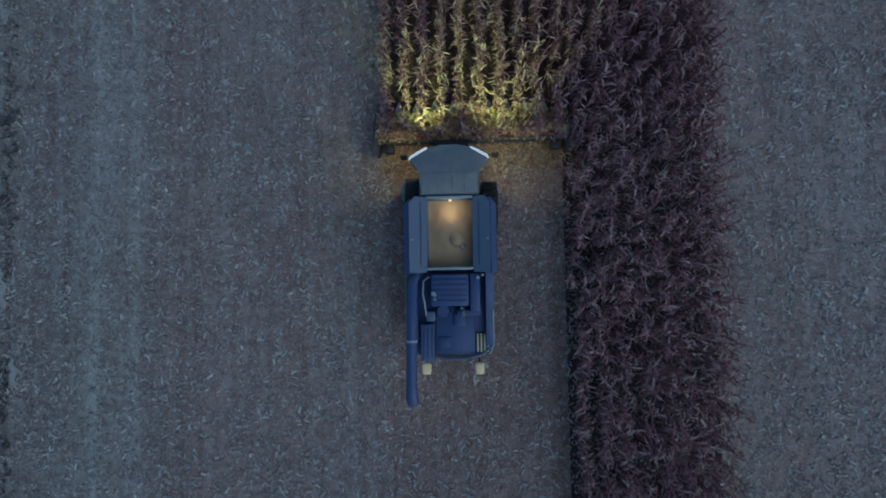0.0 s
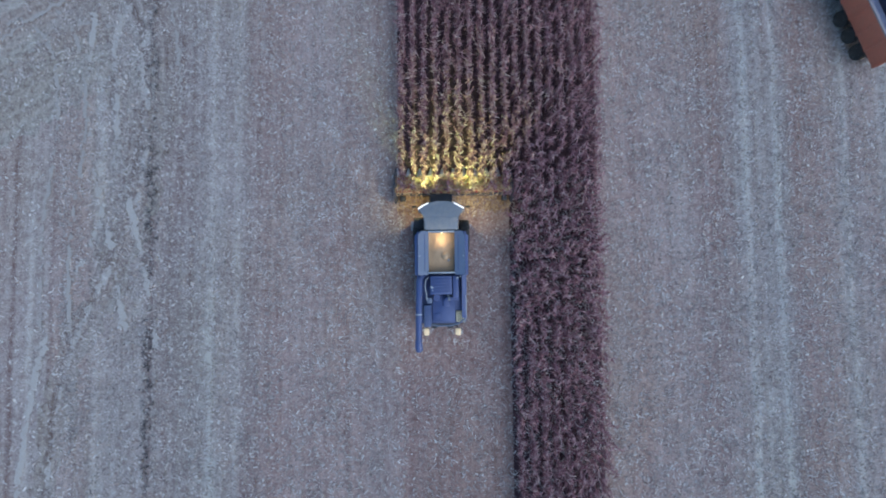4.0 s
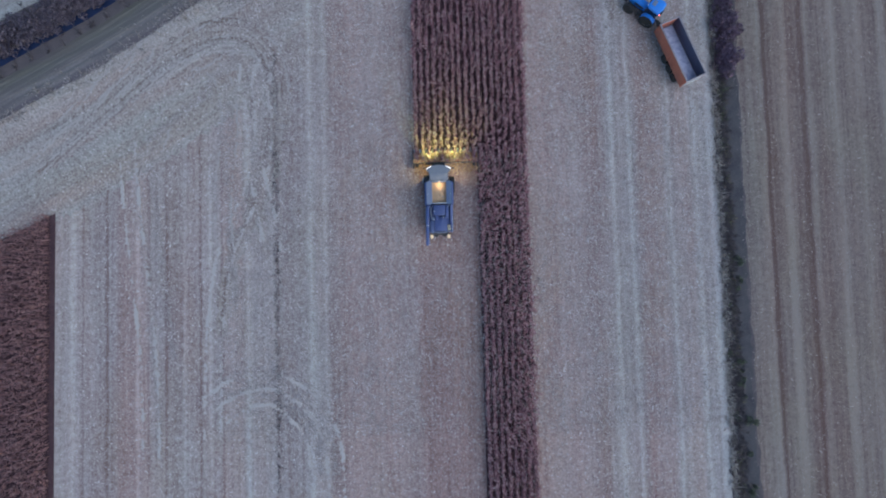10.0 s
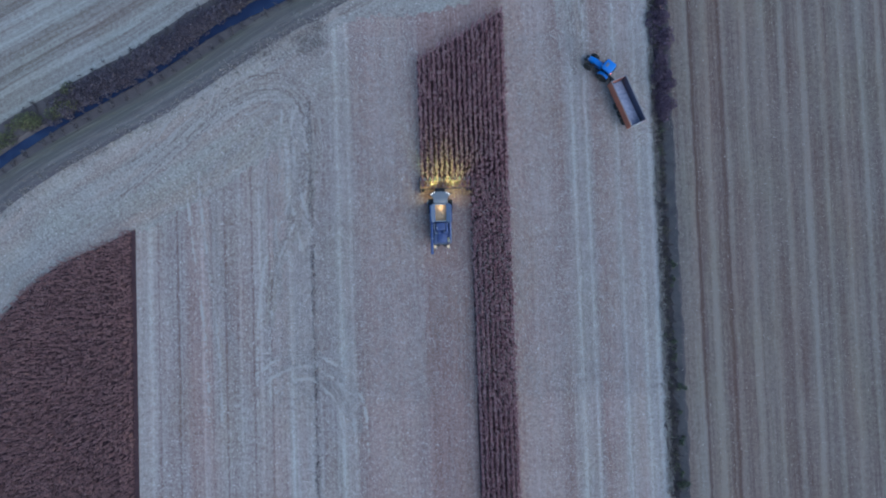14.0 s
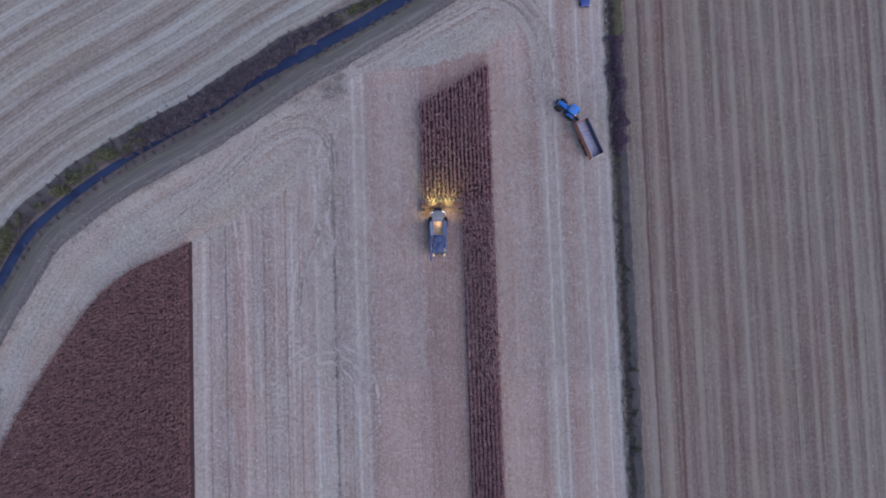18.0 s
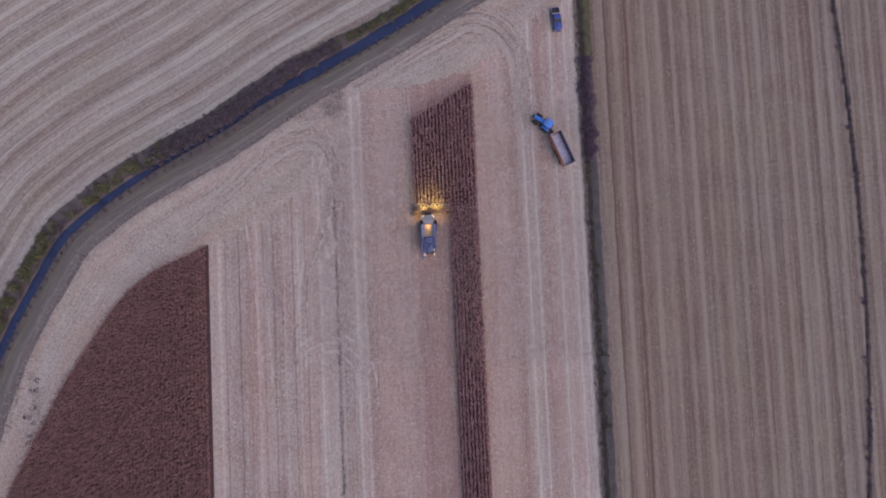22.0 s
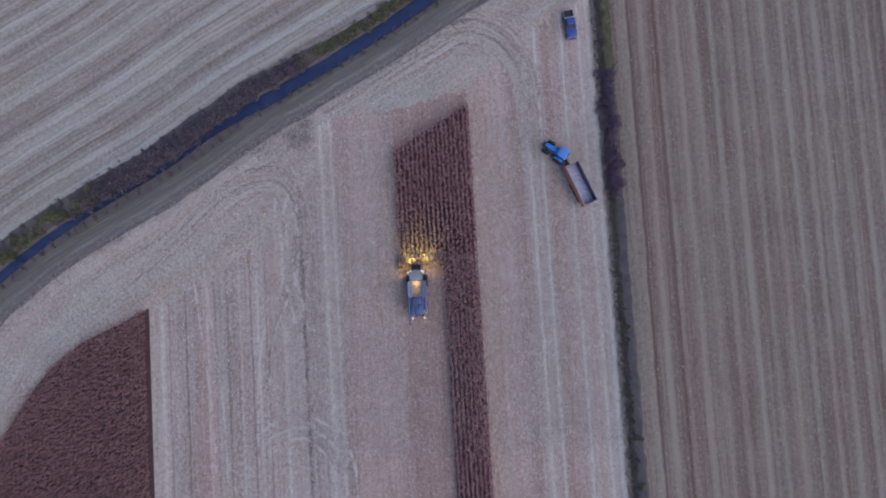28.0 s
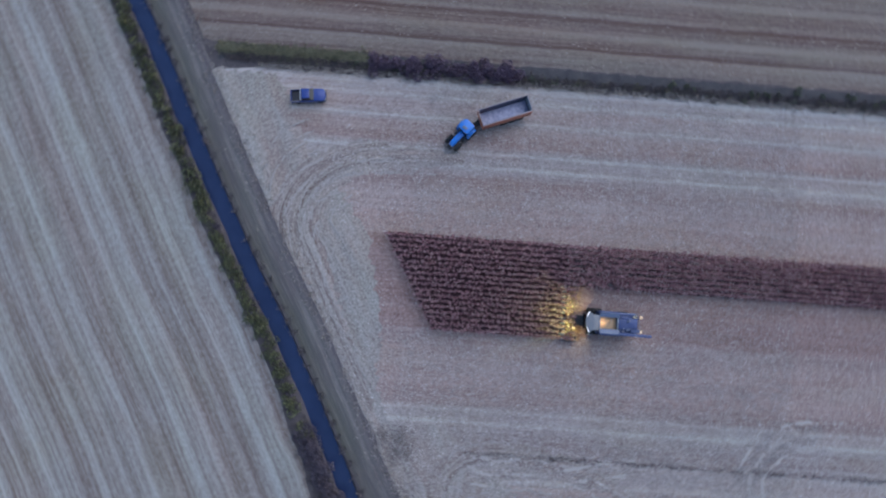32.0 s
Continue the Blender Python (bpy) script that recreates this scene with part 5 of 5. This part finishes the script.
    lad = part("ladder", box(-1.75, -1.1, -1.7, -0.9, 1.75, 1.82, 0.015), M_DARK, c)
    for k in range(4):
        part("rung", box(-1.95 - 0.03 * k, -1.72 - 0.03 * k, -1.6, -1.05, 1.5 - 0.35 * k, 1.54 - 0.35 * k, 0.01), M_STEEL, lad)
    # wheels
    for s in (-1, 1):
        wheel(c, s * 1.5, -1.95, 0.95, 0.62, s, M_HUB, 20)
        wheel(c, s * 1.36, -6.2, 0.66, 0.46, s, M_HUB, 16)
    part("front_axle", tube([(-1.4, -1.95, 0.95), (1.4, -1.95, 0.95)], 0.16, 10), M_DARK, c)
    part("rear_axle", tube([(-1.2, -6.2, 0.66), (1.2, -6.2, 0.66)], 0.11, 10), M_DARK, c)
    # feeder house and header
    part("feeder_house", hull([[(-0.65, -1.2, 1.9), (0.65, -1.2, 1.9), (0.65, -1.2, 1.2), (-0.65, -1.2, 1.2)], [(-0.72, 0.75, 1.15), (0.72, 0.75, 1.15), (0.72, 0.75, 0.45), (-0.72, 0.75, 0.45)]]), M_DARK, c)
    hx, hw = 0.83, 3.85
    beam = part("header_beam", box(hx - hw, hx + hw, 0.74, 0.88, 0.45, 0.92, 0.05), M_HEADGREY, c, "dusty grey-blue header beam")
    part("back_plate", box(hx - hw, hx + hw, 0.885, 1.28, 0.92, 1.04, 0.04), M_REDDUST, beam, "dusty red back plate of the header")
    part("auger_trough", box(hx - hw, hx + hw, 0.9, 1.4, 0.4, 0.5, 0.01), M_RED, beam, "red header trough")
    part("cross_auger", tube([(hx - hw + 0.1, 1.15, 0.75), (hx + hw - 0.1, 1.15, 0.75)], 0.17, 12), M_RED, beam, "red cross auger")
    for s in (-1, 1):
        part("hydraulic_pipe", tube([(hx + s * 0.7 - 0.6, 0.55, 1.5), (hx + s * 1.4 - 0.3, 0.72, 1.28), (hx + s * 2.4, 0.78, 1.12), (hx + s * 3.5, 0.8, 1.1)], 0.02, 8), M_HEADGREY, beam, "dusty hydraulic pipe")
        x = hx + s * hw
        part("end_sheet", hull([[(x - q, y_, z0), (x + q, y_, z0), (x + q * 0.7, y_, z1), (x - q * 0.7, y_, z1)] for y_, q, z0, z1 in ((0.25, 0.06, 0.4, 0.8), (0.5, 0.13, 0.35, 1.15), (1.3, 0.15, 0.3, 1.1), (2.1, 0.13, 0.25, 0.75), (2.7, 0.03, 0.2, 0.3))]), M_HEADGREY, beam, "dusty crop divider")
        part("end_drive", box(x - s * 0.5 - 0.18, x - s * 0.5 + 0.18, 0.35, 0.7, 0.5, 0.9, 0.06), M_DARK, beam)
    for k in range(11):
        x = hx - 3.75 + 0.75 * k
        cover = part("row_cover", hull([[(x - 0.24, 1.3, 0.5), (x + 0.24, 1.3, 0.5), (x + 0.2, 1.3, 0.86), (x, 1.3, 0.95), (x - 0.2, 1.3, 0.86)],
                                        [(x - 0.22, 1.95, 0.42), (x + 0.22, 1.95, 0.42), (x + 0.17, 1.95, 0.68), (x, 1.95, 0.74), (x - 0.17, 1.95, 0.68)]]), M_RED, c, "red row cover")
        part("snout", hull([[(x + a_ * 0.21 * q, yy_, zz + b_ * 0.2 * q) for a_, b_ in ((-1, -0.6), (1, -0.6), (0.8, 0.5), (0, 0.9), (-0.8, 0.5))] for yy_, zz, q in ((1.95, 0.5, 1.0), (2.25, 0.38, 0.75), (2.5, 0.26, 0.42), (2.68, 0.18, 0.1))]), M_SNOUT, cover, "grey pointed snout")
        if k < 10:
            part("gathering_deck", box(x + 0.23, x + 0.52, 1.25, 1.9, 0.42, 0.48, 0.01), M_DARK, c)
    return c


combine = build_combine()
M_TRASH = leafy("fresh_chaff", [(0.0, (0.2, 0.12, 0.07)), (0.5, (0.36, 0.25, 0.14)), (1.0, (0.5, 0.38, 0.24))], 0.8)
n = 3700
lie = np.concatenate([rm.uniform(1.0, 1.95, 1900), rm.uniform(0.75, 1.15, 800), rm.normal(0.35, 0.4, 1000).clip(-0.5, 0.7)])
pos = np.stack([COMBINE_X + 0.83 + rm.uniform(-3.8, 3.8, n), COMBINE_Y + lie, np.where(lie > 0.72, 0.72 + 0.45 * rm.random(n) + np.where((lie < 1.28) & (lie > 0.88), 0.2, 0.0), 0.05)], 1)
cloud("crop_debris", flake, rm.integers(0, 7, n), pos, rand_turns(rm, n, 0.5), rm.uniform(0.7, 1.4, n), M_TRASH, "golden brown maize chaff and husks lying on the header", "debris")
lamps = [("tank_light", "POINT", (0.02, -2.3, 3.42), None, 15.0, (1.0, 0.68, 0.32), 0.05),
         ("work_light", "SPOT", (-0.95, 0.12, 3.45), (-0.8, 4.6, 1.0), 2150.0, (0.78, 0.88, 0.17), 0.06),
         ("work_light", "SPOT", (0.95, 0.12, 3.45), (2.6, 4.6, 1.0), 2150.0, (0.78, 0.88, 0.17), 0.06),
         ("side_light", "SPOT", (-1.15, -0.5, 2.9), (-2.7, 0.2, 0.0), 210.0, (1.0, 0.7, 0.22), 0.05),
         ("side_light", "SPOT", (1.15, -0.5, 2.9), (3.0, 0.2, 0.0), 210.0, (1.0, 0.7, 0.22), 0.05),
         ("rear_light", "SPOT", (-0.98, -8.3, 2.28), (-1.9, -9.6, 0.0), 80.0, (1.0, 0.72, 0.4), 0.05),
         ("rear_light", "SPOT", (0.98, -8.3, 2.28), (1.7, -9.8, 0.0), 80.0, (1.0, 0.72, 0.4), 0.05)]
for name_, kind_, at_, to_, watts, rgb, size in lamps:
    li = new(name_, bpy.data.lights.new(name_, kind_))
    li.data.energy, li.data.color, li.data.shadow_soft_size = watts, rgb, size
    off_ = Vector((COMBINE_X, COMBINE_Y, 0))
    if kind_ == "SPOT":
        li.data.spot_size, li.data.spot_blend = radians(74 if name_ == "work_light" else 86), 0.9
        li.matrix_world = look(Vector(at_) + off_, Vector(to_) + off_)
    else:
        li.location = Vector(at_) + off_


def build_tractor(m):
    t = holder("tractor", m, "bright blue farm tractor turning on the stubble", "tractor")
    part("chassis", box(-0.3, 0.3, -0.5, 3.1, 0.65, 1.15, 0.05), M_DARK, t)
    sec = []
    for y_, w_, z0, z1 in ((0.85, 0.42, 1.1, 1.92), (1.8, 0.42, 1.1, 1.9), (2.7, 0.39, 1.08, 1.8), (3.2, 0.33, 1.1, 1.62), (3.32, 0.25, 1.15, 1.45)):
        sec.append([(-w_, y_, z0), (w_, y_, z0), (w_, y_, z1 - 0.18), (w_ * 0.7, y_, z1 - 0.03), (0, y_, z1), (-w_ * 0.7, y_, z1 - 0.03), (-w_, y_, z1 - 0.18)])
    bonnet = part("bonnet", hull(sec), M_BLUE, t, "bright blue bonnet")
    for s in (-1, 1):
        part("headlight", box(s * 0.2 - 0.09, s * 0.2 + 0.09, 3.27, 3.35, 1.3, 1.4, 0.02), M_HUB, bonnet)
        part("side_grille", box(min(s * 0.415, s * 0.435), max(s * 0.415, s * 0.435), 1.2, 2.4, 1.25, 1.6, 0.008), M_DARK, bonnet)
    part("grille", box(-0.2, 0.2, 3.3, 3.345, 1.12, 1.28, 0.01), M_DARK, bonnet)
    part("front_weight", box(-0.4, 0.4, 3.3, 3.75, 0.6, 1.0, 0.05), M_DARK, t)
    cabin = part("cab", hull([[(-0.7, -0.5, 1.2), (0.7, -0.5, 1.2), (0.7, 0.9, 1.2), (-0.7, 0.9, 1.2)], [(-0.8, -0.6, 1.9), (0.8, -0.6, 1.9), (0.78, 0.98, 1.9), (-0.78, 0.98, 1.9)],
                              [(-0.74, -0.5, 2.75), (0.74, -0.5, 2.75), (0.7, 0.75, 2.75), (-0.7, 0.75, 2.75)]]), M_SCREEN, t, "dark glazed cab")
    roof = part("cab_roof", prism([(-0.72, -0.72), (0.72, -0.72), (0.88, -0.55), (0.88, 0.7), (0.7, 0.98), (-0.7, 0.98), (-0.88, 0.7), (-0.88, -0.55)], 2.74, 2.95, 0.06, 0.94), M_BLUE, cabin, "bright blue cab roof")
    part("roof_vent", box(-0.35, 0.35, 0.25, 0.7, 2.94, 2.99, 0.02), M_SLATE, roof)
    part("tail_beacon", tube([(-0.62, -0.72, 2.6), (-0.62, -0.78, 2.6)], [0.07, 0.07], 12), M_REDLAMP, cabin, "lit red tail lamp")
    for s in (-1, 1):
        part("work_lamp", box(s * 0.55 - 0.08, s * 0.55 + 0.08, 0.95, 1.03, 2.78, 2.88, 0.02), M_HUB, roof)
        arc_ = [(0.95 * math.cos(a), 0.92 + 1.0 * math.sin(a)) for a in np.linspace(0.25, 2.6, 9)]
        inner = [(y_ * 0.94, 0.92 + (z_ - 0.92) * 0.94) for y_, z_ in arc_]
        o = arc_ + inner[::-1]
        part("fender", hull([[(s * 0.68, y_, z_) for y_, z_ in o], [(s * 1.2, y_, z_) for y_, z_ in o]]), M_BLUE, t, "bright blue rear fender")
        wheel(t, s * 0.97, 0.0, 0.92, 0.55, s, M_HUB, 20)
        wheel(t, s * 0.9, 2.62, 0.68, 0.44, s, M_HUB, 18)
        part("mirror", box(s * 1.02 - 0.08, s * 1.02 + 0.08, 0.92, 0.98, 2.2, 2.55, 0.02), M_DARK, cabin)
        part("steps", box(min(s * 0.45, s * 0.85), max(s * 0.45, s * 0.85), 0.95, 1.5, 0.55, 1.1, 0.04), M_DARK, t)
    part("exhaust_stack", tube([(0.5, 1.0, 1.5), (0.5, 1.0, 2.7), (0.5, 0.95, 2.95)], [0.07, 0.06, 0.05], 10), M_DARK, t)
    part("front_axle", tube([(-0.85, 2.62, 0.68), (0.85, 2.62, 0.68)], 0.1, 8), M_DARK, t)
    part("rear_axle", tube([(-0.9, 0, 0.92), (0.9, 0, 0.92)], 0.14, 8), M_DARK, t)
    part("hitch", box(-0.12, 0.12, -1.0, -0.4, 0.45, 0.62, 0.02), M_DARK, t)
    return t


def build_trailer(m):
    t = holder("grain_trailer", m, "orange three-axle grain trailer with open grey body, nearly empty", "trailer")
    part("floor", box(-1.12, 1.12, -3.62, 3.62, 1.2, 1.28, 0.01), M_TRAILIN, t)
    bm = bmesh.new()
    bmesh.ops.create_grid(bm, x_segments=14, y_segments=40, size=0.5)
    for v_ in bm.verts:
        x_, y_ = v_.co.x * 2.1, v_.co.y * 7.0
        v_.co = Vector((x_, y_, 1.3 + 0.1 * math.exp(-x_ * x_ / 0.5) * (0.6 + noise.noise((x_, y_ * 1.3, 2)))))
    part("grain_residue", bm, M_DUST, t, "pale dusty grain residue")
    for s in (-1, 1):
        side = part("side_wall", box(min(s * 1.16, s * 1.22), max(s * 1.16, s * 1.22), -3.68, 3.68, 1.22, 2.9, 0.012), M_ORANGE, t, "orange side wall")
        part("inner_lining", box(min(s * 1.13, s * 1.157), max(s * 1.13, s * 1.157), -3.6, 3.6, 1.28, 2.88, 0.004), M_TRAILIN, side)
        for k in range(7):
            part("stiffener", box(min(s * 1.22, s * 1.29), max(s * 1.22, s * 1.29), -3.6 + 1.18 * k, -3.48 + 1.18 * k, 1.22, 2.88, 0.012), M_ORANGE, side)
        part("top_rail", box(min(s * 1.1, s * 1.26), max(s * 1.1, s * 1.26), -3.72, 3.72, 2.9, 2.99, 0.015), M_RAIL, side)
        part("chassis_rail", box(s * 0.5 - 0.07, s * 0.5 + 0.07, -3.5, 3.6, 0.95, 1.2, 0.015), M_DARK, t)
        for y_ in (-2.2, -0.95, 0.3):
            wheel(t, s * 0.98, y_, 0.55, 0.42, s, M_HUB, 0)
        part("mudguard", box(min(s * 0.76, s * 1.2), max(s * 0.76, s * 1.2), -2.9, 1.0, 1.13, 1.16, 0.008), M_DARK, t)
    for y_ in (-2.2, -0.95, 0.3):
        part("axle", tube([(-0.9, y_, 0.55), (0.9, y_, 0.55)], 0.08, 8), M_DARK, t)
    for y0, name_ in ((3.6, "front_wall"), (-3.66, "tailgate")):
        end = part(name_, box(-1.15, 1.15, y0, y0 + 0.06, 1.22, 2.9, 0.01), M_ORANGE if y0 > 0 else M_RIM, t)
        part("top_rail", box(-1.1, 1.1, y0 - 0.05, y0 + 0.1, 2.9, 2.99, 0.015), M_RAIL, end)
    bar = part("drawbar", hull([[(-0.5, 3.5, 0.85), (0.5, 3.5, 0.85), (0.5, 3.5, 1.05), (-0.5, 3.5, 1.05)], [(-0.1, 5.0, 0.5), (0.1, 5.0, 0.5), (0.1, 5.0, 0.66), (-0.1, 5.0, 0.66)]]), M_DARK, t)
    part("prop_stand", box(-0.05, 0.05, 4.3, 4.4, 0.0, 0.8, 0.01), M_STEEL, bar)
    return t


def build_pickup(m):
    t = holder("pickup_truck", m, "dark blue pickup truck parked beside the hedge", "pickup")
    part("chassis", box(-0.7, 0.7, -2.3, 2.3, 0.4, 0.62, 0.04), M_DARK, t)
    sec = []
    for y_, w_, z1 in ((0.72, 0.88, 1.05), (1.3, 0.89, 1.04), (2.0, 0.87, 0.98), (2.35, 0.8, 0.88), (2.45, 0.7, 0.72)):
        sec.append([(-w_, y_, 0.45), (w_, y_, 0.45), (w_, y_, z1 - 0.08), (w_ * 0.85, y_, z1), (-w_ * 0.85, y_, z1), (-w_, y_, z1 - 0.08)])
    bonnet = part("bonnet", hull(sec), M_CARBLUE, t, "dark blue bonnet")
    for s in (-1, 1):
        part("headlight", box(s * 0.66 - 0.15, s * 0.66 + 0.15, 2.3, 2.44, 0.74, 0.86, 0.03), M_HUB, bonnet)
    body = part("cab_body", box(-0.9, 0.9, -0.95, 0.75, 0.45, 1.08, 0.05), M_CARBLUE, t)
    glass = part("cab_glass", hull([[(-0.86, -0.92, 1.06), (0.86, -0.92, 1.06), (0.86, 0.85, 1.06), (-0.86, 0.85, 1.06)], [(-0.7, -0.8, 1.62), (0.7, -0.8, 1.62), (0.7, 0.25, 1.62), (-0.7, 0.25, 1.62)]]), M_SCREEN, body, "dark windows")
    part("cab_roof", prism([(-0.72, -0.82), (0.72, -0.82), (0.74, 0.2), (0.6, 0.34), (-0.6, 0.34), (-0.74, 0.2)], 1.61, 1.7, 0.03, 0.95), M_CARBLUE, glass, "dark blue roof")
    part("cab_back_rail", box(-0.85, 0.85, -1.06, -0.97, 1.08, 1.45, 0.02), M_HUB, t, "pale headboard behind the cab")
    bed = part("bed_floor", box(-0.82, 0.82, -2.4, -1.06, 0.62, 0.68, 0.01), M_DARK, t)
    for s in (-1, 1):
        part("bed_side", box(min(s * 0.82, s * 0.9), max(s * 0.82, s * 0.9), -2.45, -0.98, 0.5, 1.05, 0.025), M_CARBLUE, t)
        part("bed_rail", box(min(s * 0.8, s * 0.91), max(s * 0.8, s * 0.91), -2.42, -1.08, 1.052, 1.085, 0.01), M_RAIL, bed)
        part("mirror", box(s * 1.0 - 0.09, s * 1.0 + 0.09, 0.5, 0.6, 1.08, 1.22, 0.03), M_CARBLUE, t)
        for y_ in (-1.6, 1.55):
            wheel(t, s * 0.78, y_, 0.36, 0.24, s, M_HUB, 0)
    part("tailgate", box(-0.82, 0.82, -2.46, -2.4, 0.5, 1.03, 0.015), M_CARBLUE, t)
    part("front_bumper", box(-0.85, 0.85, 2.38, 2.52, 0.42, 0.6, 0.04), M_DARK, t)
    part("rear_bumper", box(-0.85, 0.85, -2.56, -2.44, 0.42, 0.56, 0.03), M_STEEL, t)
    return t


# the tractor hauls the trailer round to the left on the headland
TR_TURN, TL_TURN = 50.0, 22.0
hitch = Vector((25.35, 28.45, 0))


def behind(angle, dist):
    a = radians(angle)
    return hitch - dist * Vector((-math.sin(a), math.cos(a), 0))


p = behind(TR_TURN, -0.95)
build_tractor(pose(p.x, p.y, 0, rz=TR_TURN))
p = behind(TL_TURN, 4.95)
build_trailer(pose(p.x, p.y, 0, rz=TL_TURN))
build_pickup(pose(27.9, 52.1, 0, rz=187))
